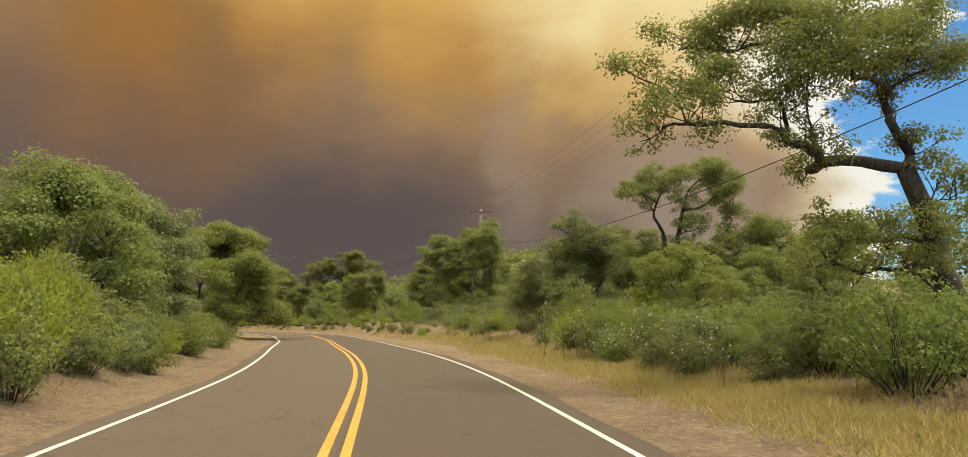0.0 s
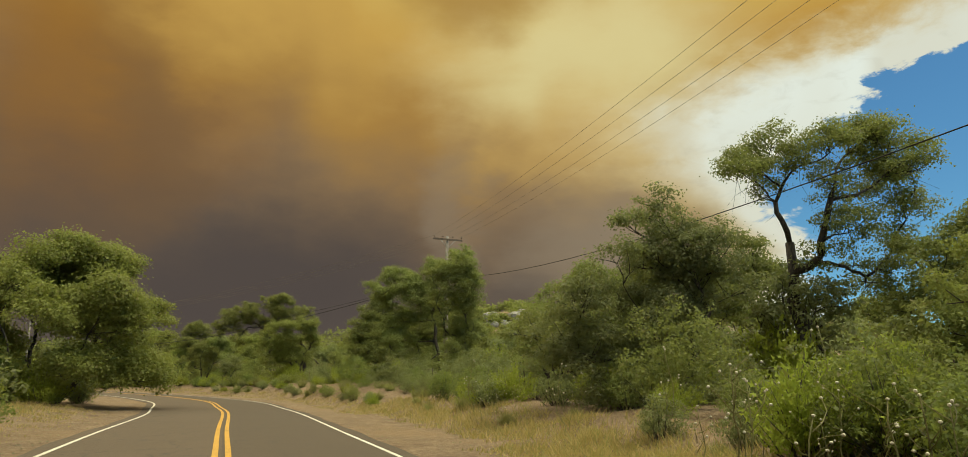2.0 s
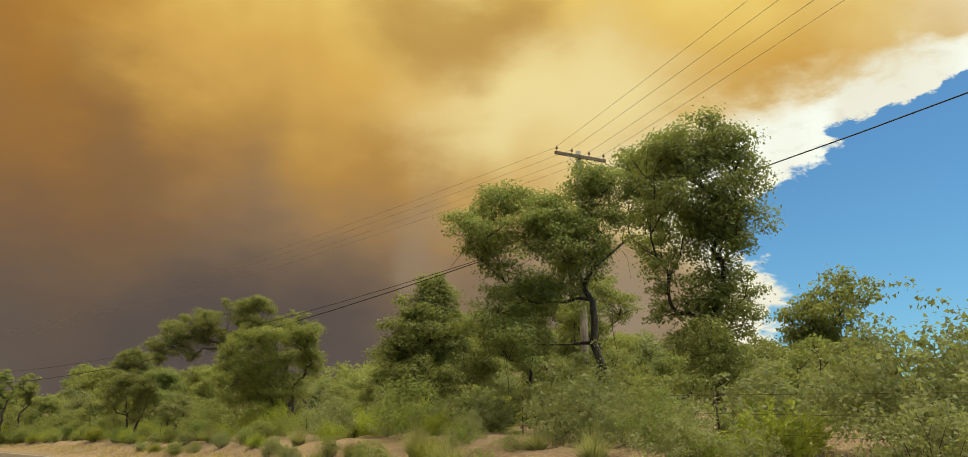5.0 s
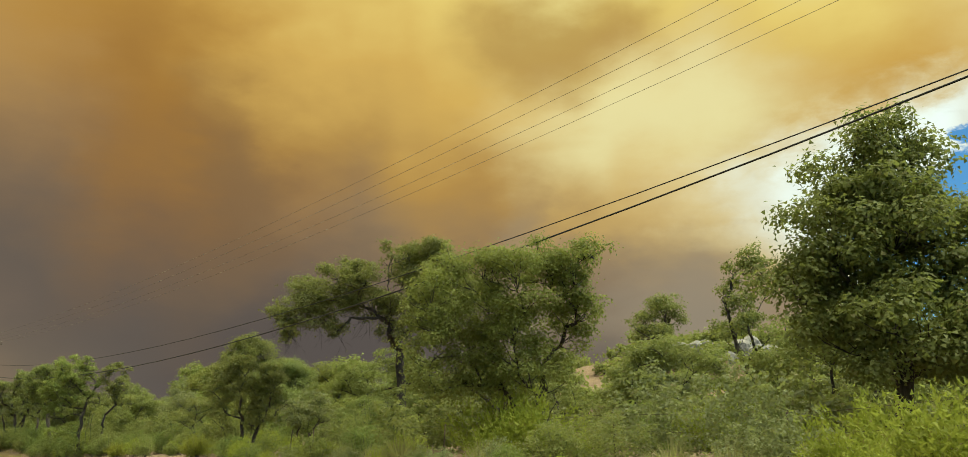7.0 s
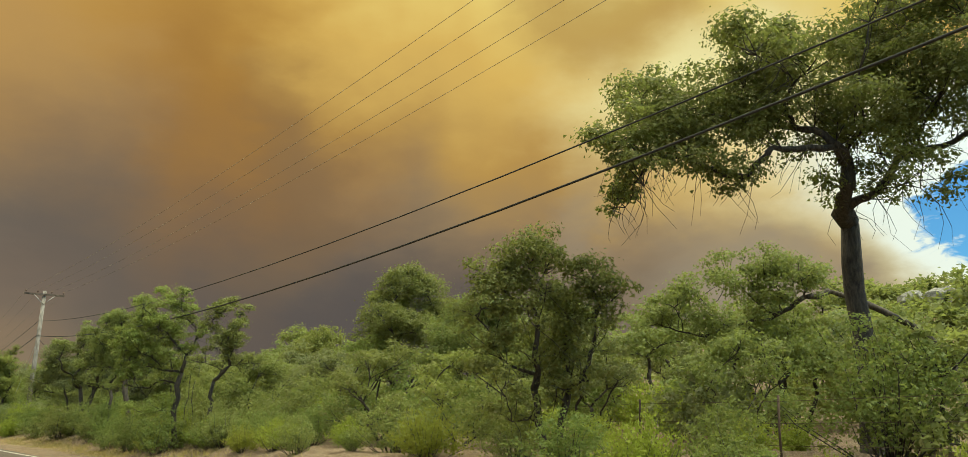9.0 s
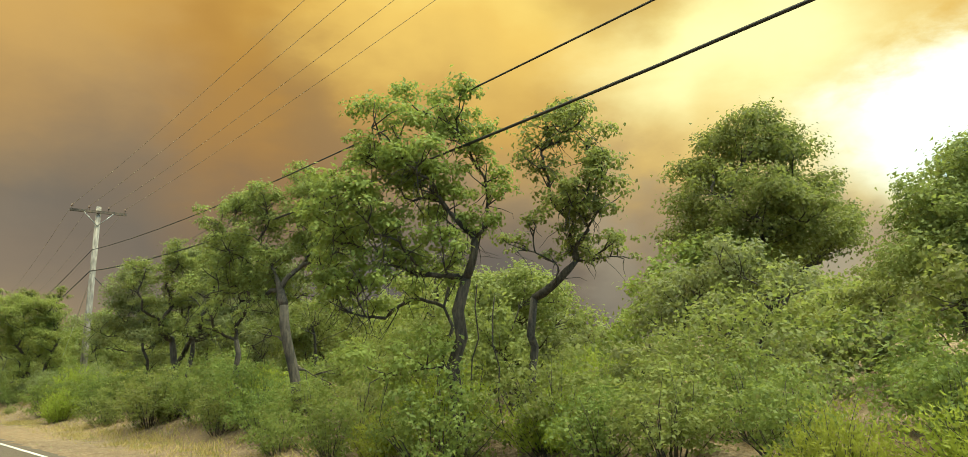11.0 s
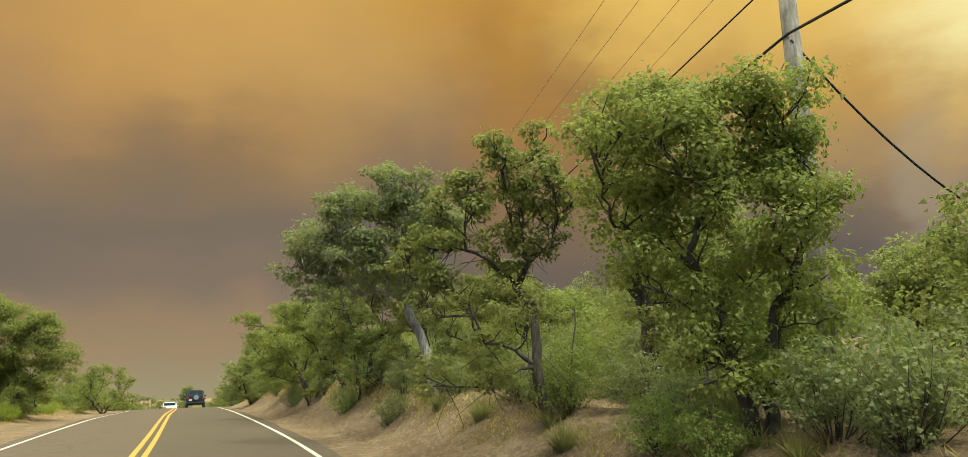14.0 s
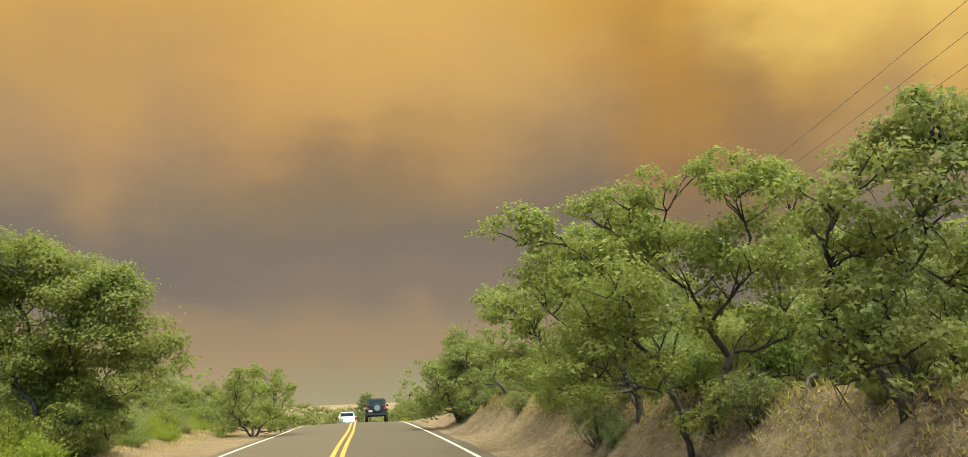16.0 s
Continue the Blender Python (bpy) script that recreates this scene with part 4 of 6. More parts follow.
    oak(-48, 131.1, 5.7, 2.5, 46, 0.3, puff=0.95, thick=0.36, dense=1.0, size=0.064, sides=4, dead=2, label="slim oak with an open, airy crown",
        lobes=[(-0.4, -0.9, 5.1, 0.25), (0.1, -0.4, 5.4, 0.25), (0.5, -0.5, 5.3, 0.3), (0.8, -0.7, 5.3, 0.22), (-0.3, -0.5, 4.9, 0.25), (0.2, -0.6, 4.8, 0.3), (0.6, -0.7, 4.6, 0.25), (-0.5, -0.6, 4.4, 0.25), (-0.1, -0.7, 4.2, 0.3), (0.4, -0.1, 4.2, 0.3), (0.8, -0.2, 4.3, 0.25), (-0.4, -0.8, 3.7, 0.3), (0.2, -0.1, 3.7, 0.3), (-0.8, -0.7, 3.4, 0.25), (-0.3, -0, 3.2, 0.3)])
    oak(-51.6, 134.9, 7.0, 2.5, 43, 0.24, trunks=2, puff=1.15, dense=1.5, size=0.06, sides=4, dead=2, label="dense oak with two dark trunks",
        lobes=[(0.2, -1.1, 6.2, 0.37), (1, -0.1, 6.6, 0.39), (-1.1, -1.2, 5.6, 0.3), (-0.6, -1.5, 5.6, 0.3), (-0.2, -0.6, 5.7, 0.36), (0.3, -0.8, 5.7, 0.36), (0.7, -1.1, 5.5, 0.39), (1.2, -0.1, 5.6, 0.36), (-1, -1.4, 4.9, 0.33), (-0.5, -0.5, 5.2, 0.36), (0.1, -0.7, 5.1, 0.39), (0.6, -0.9, 4.9, 0.39), (1.2, 0.1, 4.9, 0.36), (-0.9, -1.1, 4.3, 0.33), (-0.3, -0.2, 4.5, 0.36), (0.3, -0.3, 4.4, 0.39), (0.9, -0.5, 4.1, 0.36), (-0.7, -0.3, 3.9, 0.3), (-0.1, -0.5, 3.6, 0.36), (0.4, -0.7, 3.5, 0.36), (1, 0.3, 3.4, 0.33)])
    oak(-61.6, 141.6, 5.8, 2.6, 50, 0.2, leaf=MESQUITE, trunks=2, puff=1.3, dense=1.5, size=0.065, skirt=7, label="bright green oak in front of the utility pole",
        lobes=[(-1, -1.4, 5, 0.4), (-0.8, -0.6, 5.3, 0.46), (-0, -0.7, 5.2, 0.46), (0.7, -0.7, 5.1, 0.4), (0.9, 0.1, 4.9, 0.34), (-1.3, -1.3, 4.6, 0.46), (-0.4, -1.4, 4.5, 0.51), (0.1, -0.4, 4.6, 0.51), (0.8, -0.4, 4.3, 0.46), (-1.4, -0.7, 4.1, 0.51), (-0.4, -0.7, 4, 0.56), (0.5, -0.6, 3.8, 0.51), (0.8, 0.2, 4, 0.34), (-0.8, -0.9, 3.2, 0.51), (-0.3, 0.1, 3.2, 0.51), (0.5, 0.1, 3.2, 0.46), (-0.3, -0.6, 2.4, 0.46), (0.3, 0.4, 2.5, 0.4)])
    oak(-65, 143.5, 6.3, 2.6, 47, 0.22, trunks=2, thick=0.62, skirt=5, puff=1.25, dense=1.4, size=0.06, sides=4, dead=2, label="oak with two leaning mossy stems",
        lobes=[(-0.3, -1.3, 5.7, 0.27), (0.1, -0.4, 6, 0.27), (-1, -1.3, 5.1, 0.27), (-0.6, -1.6, 5.1, 0.27), (-0.4, -0.7, 5.5, 0.31), (0.1, -0.9, 5.3, 0.31), (0.5, -1.1, 5.1, 0.27), (-1.3, -1.3, 4.8, 0.24), (-0.8, -1.4, 4.6, 0.31), (-0.5, -0.5, 4.9, 0.33), (0.1, -0.6, 4.7, 0.33), (0.5, -0.8, 4.7, 0.27), (-1.6, -1.3, 4.4, 0.24), (-1.1, -1.4, 4.2, 0.31), (-0.8, -0.5, 4.3, 0.31), (-0.2, -0.6, 4.2, 0.31), (0.3, -0.7, 4.2, 0.27), (-2, -1.3, 4, 0.24), (-1.4, -1.4, 3.7, 0.27), (-0.9, -1.5, 3.5, 0.27), (-0.5, -0.5, 3.8, 0.24), (-1.6, -1.6, 3.3, 0.2)])
    oak(-69.3, 146.7, 7.0, 3.2, 253, 0.36, leaf=OAK_GREY, bark=BARK_GREY, lean=(-0.7, -0.3), puff=1.3, dense=1.5, size=0.064, thick=0.48, dead=3, skirt=0, sides=4, label="oak with a pale grey trunk on the cut bank",
        lobes=[(-1.9, -2.2, 5.1, 0.38), (-2, -1.3, 5.5, 0.4), (-1.5, -1.8, 5.9, 0.34), (-0.8, -2, 6, 0.4), (-0.7, -1.1, 6.7, 0.34), (-0.1, -1.3, 6.6, 0.34), (0.5, -1.5, 6.3, 0.34), (-2.3, -1.8, 4.5, 0.34), (-1.2, -1.9, 5.2, 0.48), (-1, -0.9, 5.9, 0.48), (-0.1, -1, 5.9, 0.48), (0.6, -1.1, 5.7, 0.44), (-1.7, -1.3, 4.6, 0.44), (-0.7, -1.4, 5, 0.48), (-0.4, -0.3, 5.3, 0.48), (0.4, -0.4, 5.2, 0.44), (0.9, -0.8, 5.5, 0.34), (-1.4, -0.9, 4.2, 0.38), (-0.5, -1, 4.3, 0.42), (-1.5, -2.1, 4, 0.27)])
    oak(-77.0, 153.4, 5.1, 4.6, 52, 0.13, leaf=OAK, trunks=2, puff=1.3, dense=1.4, size=0.065, dead=1, skirt=6,
        lobes=[(-0.3, -1.2, 4.2, 0.29), (-0.2, -0.1, 4.6, 0.29), (0.3, -0.4, 4.7, 0.31), (0.7, -0.8, 4.8, 0.32), (-0.5, -0.4, 3.8, 0.32), (0.1, -0.7, 3.9, 0.35), (0.6, -1, 4.1, 0.35), (-0.6, -0.6, 3.3, 0.31), (0, -0.8, 3.3, 0.33), (0.3, 0.4, 3.6, 0.35), (-0.4, -0.6, 2.8, 0.27), (0.2, -0.8, 2.8, 0.31), (0.4, 0.4, 3, 0.31), (0.9, -0.2, 4.5, 0.32), (0.7, 0.9, 3.9, 0.32)])
    oak(-74.4, 150.8, 6.3, 3.0, 53, 0.16, trunks=3, skirt=7, puff=1.4, dense=1.6, size=0.064, sides=4, dead=1, label="dense oak that overhangs the cut bank",
        lobes=[(-0.3, -1.3, 4.7, 0.32), (-0.2, -0.4, 5.4, 0.32), (0.3, -0.7, 5.6, 0.32), (0.9, -0.8, 5.6, 0.32), (1.2, 0.3, 6, 0.32), (1.6, 0.1, 5.5, 0.35), (2.1, -0.1, 5.2, 0.38), (-0.5, -0.8, 4.3, 0.35), (0.2, -1, 4.6, 0.38), (0.5, 0.1, 5.2, 0.41), (1.2, 0, 5.1, 0.41), (1.8, -0, 4.7, 0.41), (-0.5, -0.5, 3.7, 0.35), (0.2, -0.6, 4, 0.41), (0.6, 0.5, 4.4, 0.41), (1.3, 0.5, 4.1, 0.41), (2, 0.4, 4.2, 0.38), (-0.4, -0.1, 3.2, 0.32), (0.4, -0.2, 3.4, 0.38), (1.1, -0.3, 3.4, 0.38)])
    oak(-80.4, 155.6, 5.8, 3.9, 54, 0.13, leaf=MESQUITE, trunks=3, puff=1.1, dense=1.5, size=0.065, skirt=6,
        lobes=[(-0.9, -1.8, 4.7, 0.52), (-0.9, -0.6, 5.1, 0.52), (0.3, -0.6, 5.3, 0.52), (1.3, -0.6, 5.2, 0.52), (1.4, 0.8, 5.2, 0.47), (-1.3, -1.7, 3.9, 0.52), (-0.2, -1.7, 3.9, 0.57), (0, -0.3, 4.3, 0.63), (1.2, -0.3, 4.2, 0.63), (1.5, 1.3, 4.4, 0.52), (-1.1, -1.2, 3.1, 0.52), (0.1, -1, 3.2, 0.57), (0.5, 0.5, 3.3, 0.57), (1.5, 0.5, 3.4, 0.52)])
    oak(-96.5, 153.5, 7.1, 4.6, 57, 0.1, leaf=MESQUITE, trunks=3, puff=1.35, dense=1.5, size=0.08, skirt=6, label="rounded bright green oak at the road's edge",
        lobes=[(0.2, -1.4, 6.2, 0.7), (-0.5, -0.5, 6.4, 0.7), (0.9, -0.1, 5.8, 0.7), (2.2, 0.1, 5.3, 0.63), (-0.7, -0.7, 5.3, 0.77), (0.9, -0.3, 4.8, 0.77), (2.5, 0.2, 4.4, 0.7), (1.8, 1.3, 4.2, 0.57), (-0, -1.2, 4, 0.77), (-0.6, 0.1, 3.7, 0.77), (1.2, 0.6, 3.5, 0.7), (2.6, 0.8, 3.2, 0.57), (-0.9, -0.3, 2.8, 0.63), (0.9, 0.3, 2.6, 0.57), (-2, -1.5, 5.7, 0.77), (-1.7, -1.7, 4.2, 0.77)])
    oak(-64.1, 145.3, 6.6, 2.6, 48, 0.25, thick=0.7, dense=1.4, size=0.06, sides=4, skirt=3, dead=2, label="dark-stemmed oak on the bank",
        lobes=[(-0, -1.2, 5.6, 0.36), (0.4, -0.2, 6, 0.4), (0.2, -0.7, 5.3, 0.4), (0.5, -0.8, 4.7, 0.36), (-0, -0.4, 4.7, 0.32), (0.3, -0.5, 4.1, 0.36), (0.4, -1.3, 6, 0.36), (0.9, -0.4, 6.2, 0.4), (0.8, -0.6, 5.2, 0.4), (-0.2, -0.2, 4, 0.3), (0.5, -0.1, 3.6, 0.32), (0, -1.5, 6.1, 0.32)])
    oak(-14.2, 103.5, 9.1, 4.0, 139, 0.3, puff=0.95, dense=0.6, size=0.09, dead=2, skirt=3, label="tall oak with an open crown behind the fence",
        lobes=[(-0.9, -1.6, 7.6, 0.52), (0, -0.7, 8.5, 0.59), (0.3, -1.4, 8.5, 0.59), (-0.7, -1.7, 7.1, 0.55), (0.7, -0.7, 7.6, 0.65), (-0.1, -1.1, 6.6, 0.55), (-1.8, -1.4, 4.9, 0.47), (-0.9, -0.5, 5.4, 0.52), (-0.6, -1.1, 5.5, 0.59), (0.7, 0, 5.3, 0.65), (-1.4, -0.4, 4.2, 0.47), (-0.8, -1.1, 4.4, 0.59), (0.4, 0.1, 4.1, 0.59), (0.3, -1.1, 6.2, 0.59)])
    oak(8, 92, 6.6, 5.5, 401, 0.08, trunks=3, dense=1.2, size=0.11)
    oak(13.5, 88, 6.8, 6, 402, 0.08, trunks=3, dense=1.2, size=0.11)
    oak(5, 97, 6.8, 5.4, 403, 0.08, trunks=3, dense=1.2, size=0.11)
    oak(10.5, 82, 5.6, 5, 404, 0.08, trunks=3, dense=1.2, size=0.11)
    oak(4.8, 73.5, 4.6, 4, 405, 0.08, trunks=3, dense=1.2, size=0.11)
    oak(17, 80, 6.6, 6, 406, 0.08, trunks=3, dense=1.2, size=0.11)
    oak(-72.0, 150.5, 6.4, 2.4, 147, 0.25, thick=0.6, dense=1.4, size=0.06, sides=4, skirt=4, puff=1.25, label="dark oak leaning out from the cut bank",
        lobes=[(-0.2, -1.4, 5.3, 0.28), (-0, -0.3, 5.9, 0.32), (0.3, -0.6, 5.4, 0.35), (0.1, -1.3, 5, 0.32), (-0.2, -0.7, 6.1, 0.28), (0.5, -0.8, 5.7, 0.35), (0.3, -1.3, 4.6, 0.32), (0.5, -0.2, 5.2, 0.32), (0.3, -1.2, 5.9, 0.32)])
    oak(-42.5, 131.2, 6.2, 2.6, 411, 0.3, thick=0.5, dense=0.3, size=0.062, puff=0.9, dead=7, label="thin half-bare oak with dark branches",
        lobes=[(-0.1, -1.1, 5.3, 0.31), (0.6, 0.2, 5.8, 0.37), (0.9, -0.4, 5.4, 0.37), (1.1, -1.1, 5.5, 0.37), (0.2, -0, 4.9, 0.31), (0.6, -0.6, 4.7, 0.37), (0.9, -1.2, 4.6, 0.37), (0.2, -0.1, 4.2, 0.31), (0.6, -0.7, 4, 0.31)])
    oak(-39.4, 122.7, 6.3, 2.6, 412, 0.3, trunks=2, thick=0.42, dense=1.2, size=0.064, sides=4, puff=1.2, dead=2, label="tall oak with two slim dark stems",
        lobes=[(0.5, -0.9, 5.2, 0.32), (1.2, -0, 5.9, 0.36), (1.4, -0.4, 5.2, 0.36), (0.9, -1, 4.6, 0.36), (0.8, -0.1, 4.6, 0.3), (1.2, -0.5, 4.3, 0.35), (0.1, -1.1, 3.8, 0.26), (1, -0.1, 3.8, 0.3), (1.5, -0.7, 4.6, 0.36), (1.8, 0.4, 3.9, 0.32), (0.6, -0.8, 5.9, 0.36), (1.1, -1.2, 5.8, 0.36)])
    oak(-47.5, 137.5, 6, 5.2, 413, 0.06, leaf=OAK, trunks=3, dense=1.2, size=0.09)
    oak(-43, 134, 5.4, 5, 414, 0.06, leaf=MESQUITE, trunks=3, dense=1.2, size=0.09)
    oak(-40, 130.5, 5.4, 5, 415, 0.06, leaf=OAK, trunks=3, dense=1.2, size=0.09)
    oak(-35.6, 126, 5.2, 4.6, 416, 0.06, leaf=OAK_GREY, trunks=3, dense=1.2, size=0.09)
    oak(-32, 120.5, 4.8, 4.8, 417, 0.06, leaf=OAK, trunks=3, dense=1.2, size=0.09)
    oak(-51.5, 142.5, 6.2, 5.2, 418, 0.06, leaf=OAK_GREY, trunks=3, dense=1.2, size=0.09)
    oak(-28.6, 115.6, 4.2, 4.4, 419, 0.06, leaf=MESQUITE, trunks=3, dense=1.2, size=0.09)
    oak(-21.5, 113.5, 4.4, 4.4, 420, 0.06, leaf=OAK, trunks=3, dense=1.2, size=0.09)
    oak(-57.5, 147, 6, 4.6, 421, 0.06, leaf=OAK, trunks=3, dense=1.2, size=0.09)
    # cut bank and bend
    bank = "dense grey-green oak on the cut bank"
    oak(-12.9, 24.6, 6.8, 6.2, 10, 0.1, label=bank, leaf=OAK, trunks=3, dense=1.4)
    oak(-14.0, 31.5, 7.2, 6.2, 12, 0.12, label=bank, leaf=OAK_GREY, trunks=3, dense=1.3)
    oak(-18.0, 38.5, 7.8, 7.5, 13, 0.12, leaf=OAK, trunks=3, label=bank, dense=1.2)
    oak(-20.2, 60.5, 9.4, 11.0, 14, 0.06, leaf=MESQUITE, trunks=3, dense=1.5, size=0.125, label="rounded bright green oak at the bend")
    oak(-29.0, 66.0, 8.0, 8.0, 15, 0.2, size=0.14)
    # right side, first stretch
    oak(14.4, 42.0, 7.6, 5.4, 24, 0.06, dense=1.5)
    oak(13.2, 38.6, 5.2, 5.0, 125, 0.04, dense=2.2, trunks=3, size=0.075)
    oak(7.5, 30.2, 4.7, 4.4, 25, 0.3, leaf=MESQUITE, trunks=4, size=0.06, dense=2.0, label="small bright green mesquite with many thin stems")
    oak(3.0, 50.5, 5.2, 4.4, 26, 0.14, trunks=2, dense=1.3)
    # middle stretch
    oak(1.2, 84.5, 9.0, 4.6, 138, 0.06, trunks=2, dense=1.8, size=0.1)
    oak(-0.8, 88.8, 9.7, 5.6, 30, 0.04, trunks=2, dense=2.0)
    oak(-3.6, 97.0, 7.4, 5.4, 130, 0.04, trunks=3, dense=1.5)
    oak(2.6, 99.0, 8.0, 5.8, 131, 0.04, trunks=3, dense=1.5)
    oak(-8.4, 104.0, 6.4, 4.8, 132, 0.04, trunks=3, dense=1.4)
    oak(-6.1, 88.8, 9.3, 4.8, 33, 0.1, dense=1.6, size=0.11, label="dense upright oak with a pointed crown",
        lobes=[(0, 0, 8.5, 0.7), (-0.7, 0.2, 7.6, 0.9), (0.6, -0.2, 7.4, 0.9), (-1.2, 0, 6.4, 1.0), (1.0, 0.3, 6.2, 1.1), (0, -0.8, 6.2, 1.0), (-1.5, 0.2, 5.0, 1.0), (1.5, 0, 4.8, 1.1), (0, 0.8, 5.0, 1.1),
               (-1.3, -0.4, 3.8, 1.0), (1.3, 0.2, 3.6, 1.0), (0, -1.0, 3.9, 1.1)])
    oak(-18.6, 107.0, 4.4, 4.4, 136, 0.03, trunks=3, dense=1.6)
    oak(-6.0, 114.0, 10.6, 4.4, 40, 0.4)
    oak(-4.6, 103.6, 10.4, 3.8, 133, 0.1, dense=1.5)
    # last stretch
    oak(-33.6, 132.4, 10.2, 6.5, 149, 0.2, trunks=2, dense=1.5)
    oak(-29.5, 127.5, 8.0, 6.0, 150, 0.13, trunks=3, dense=1.5)
    oak(-69.6, 150.4, 5.6, 4.6, 151, 0.13, trunks=3, dense=2.6, size=0.06)
    oak(-82.4, 157.8, 6.4, 4.6, 54, 0.07, leaf=MESQUITE, trunks=3, dense=2.4, size=0.065)
    oak(-86.4, 161.8, 6.9, 5.0, 59, 0.07, leaf=MESQUITE, trunks=3, dense=1.9)
    oak(-93.6, 168.2, 5.5, 5.0, 55, 0.07, trunks=2, dense=1.8)
    oak(-100.0, 172.6, 6.0, 4.4, 56, 0.07, trunks=2, dense=1.6)
    oak(-131.0, 180.5, 5.2, 4.2, 58, 0.35)
    for x, y, top, w, seed in EXTRA:
        oak(x, y, top, w, seed, 0.05, leaf=OAK_GREY if seed == 243 else OAK, trunks=3, dense=1.0, size=0.15, label="low dark oak scrub beyond the road's crest")
    oak(-106.6, 166.0, 4.7, 4.4, 60, 0.03, leaf=MESQUITE, trunks=3, dense=1.6, label="low bright green oak at the road's edge")


make_named_trees()

# ---- utility poles and their wires ----
def build_pole(x, y, top, turn, label):
    z0 = gz(x, y)
    ob = thing("utility_pole", (x, y, z0), label, "utility pole", "poles of the line", turn)
    h = top - z0
    part_mesh("post", Tubes(12).add([(0, 0, -0.6), (0, 0, h * 0.4), (0.0, 0, h)], [0.17, 0.15, 0.115]).mesh("post", POLE_WOOD), ob)
    bm = bmesh.new()
    bmesh.ops.create_cube(bm, size=1.0, matrix=Matrix.Translation((0, -0.16, h - 0.28)) @ Matrix.Diagonal((2.44, 0.095, 0.12, 1)))
    bmesh.ops.bevel(bm, geom=bm.edges[:], offset=0.012, segments=1)
    arm = part("crossarm", bm, CROSS_WOOD, ob)
    for sx in (-1, 1):
        part_mesh("brace", Tubes(5).add([(sx * 0.62, -0.2, h - 0.33), (0, -0.14, h - 0.95)], [0.018, 0.018]).mesh("brace", STEEL), ob)
    for ix in (-1.14, -0.42, 0.42, 1.14):
        me = Tubes(8).add([(0, 0, 0), (0, 0, 0.10), (0, 0, 0.11), (0, 0, 0.15), (0, 0, 0.16), (0, 0, 0.22)], [0.012, 0.012, 0.05, 0.055, 0.035, 0.04]).mesh("insulator", INSULATOR)
        i = part_mesh("insulator", me, ob)
        i.matrix_basis = pose(ix, -0.16, h - 0.22)
    return ob


INSULATOR = plain("brown_porcelain", (0.09, 0.05, 0.035), 0.25)
POLE_A, POLE_B = (-0.5, 80.6), (-61.0, 143.9)
POLE_Z, POLE_C = (14.8, -6.0), (-104.0, 190.0)
TOPS = {POLE_Z: 12.6, POLE_A: 12.6, POLE_B: 10.15, POLE_C: 9.0}


def sagging(a, b, sag, radius, mat, name, label, n=24):
    a, b = np.array(a, float), np.array(b, float)
    t = np.linspace(0, 1, n)[:, None]
    pts = a + (b - a) * t - np.array([0, 0, sag]) * 4 * t * (1 - t)
    ob = new(name, Tubes(5).add(pts, [radius] * n).mesh(name, mat))
    return tagged(ob, label, "cable", "cables of the line")


def make_line():
    ends = {}
    for p, turn, label in ((POLE_Z, 8, "weathered wooden utility pole"), (POLE_A, 20, "brown wooden utility pole behind an oak"),
                           (POLE_B, 38, "grey weathered wooden utility pole with a crossarm"), (POLE_C, 42, "distant wooden utility pole")):
        build_pole(*p, TOPS[p], turn, label)
        a = radians(turn)
        ends[p] = [(p[0] + math.cos(a) * i, p[1] + math.sin(a) * i, TOPS[p] - 0.02) for i in (-1.14, -0.42, 0.42, 1.14)]
    for a, b in ((POLE_Z, POLE_A), (POLE_A, POLE_B), (POLE_B, POLE_C)):
        for p, q in zip(ends[a], ends[b]):
            sagging(p, q, 1.5, 0.006, WIRE, "power_line", "thin bare overhead conductor")
    cables = {POLE_Z: (8.2, 7.9), POLE_A: (9.35, 9.4), POLE_B: (8.05, 7.05), POLE_C: (6.6, 5.8)}
    for a, b, sags in ((POLE_Z, POLE_A, (2.6,)), (POLE_A, POLE_B, (2.35, 2.65)), (POLE_B, POLE_C, (0.8, 0.9))):
        for i, sag in enumerate(sags):
            sagging((a[0] - 0.05, a[1] - 0.15, cables[a][i]), (b[0] - 0.05, b[1] - 0.15, cables[b][i]), sag, (0.016, 0.024)[i], CABLE, "telephone_cable", "black overhead telephone cable")
    sagging((-61.0, 143.75, 6.95), (-54.5, 151.5, 4.8), 1.9, 0.02, CABLE, "service_cable", "slack black service cable hanging from the pole")
    sagging((-61.0, 143.9, 6.9), (-65.6, 148.4, gz(-65.6, 148.4)), 0.0, 0.012, STEEL, "guy_wire", "steel guy wire of the utility pole")


make_line()


# ---- undergrowth along the road ----
def at_road(s, d):
    """The place d to the right of the road's middle, s along the drive."""
    i = int(np.clip(np.searchsorted(ALONG - S0, s), 0, len(LINE) - 1))
    p = LINE[i, :2] + RIGHT[i] * d
    return float(p[0]), float(p[1])


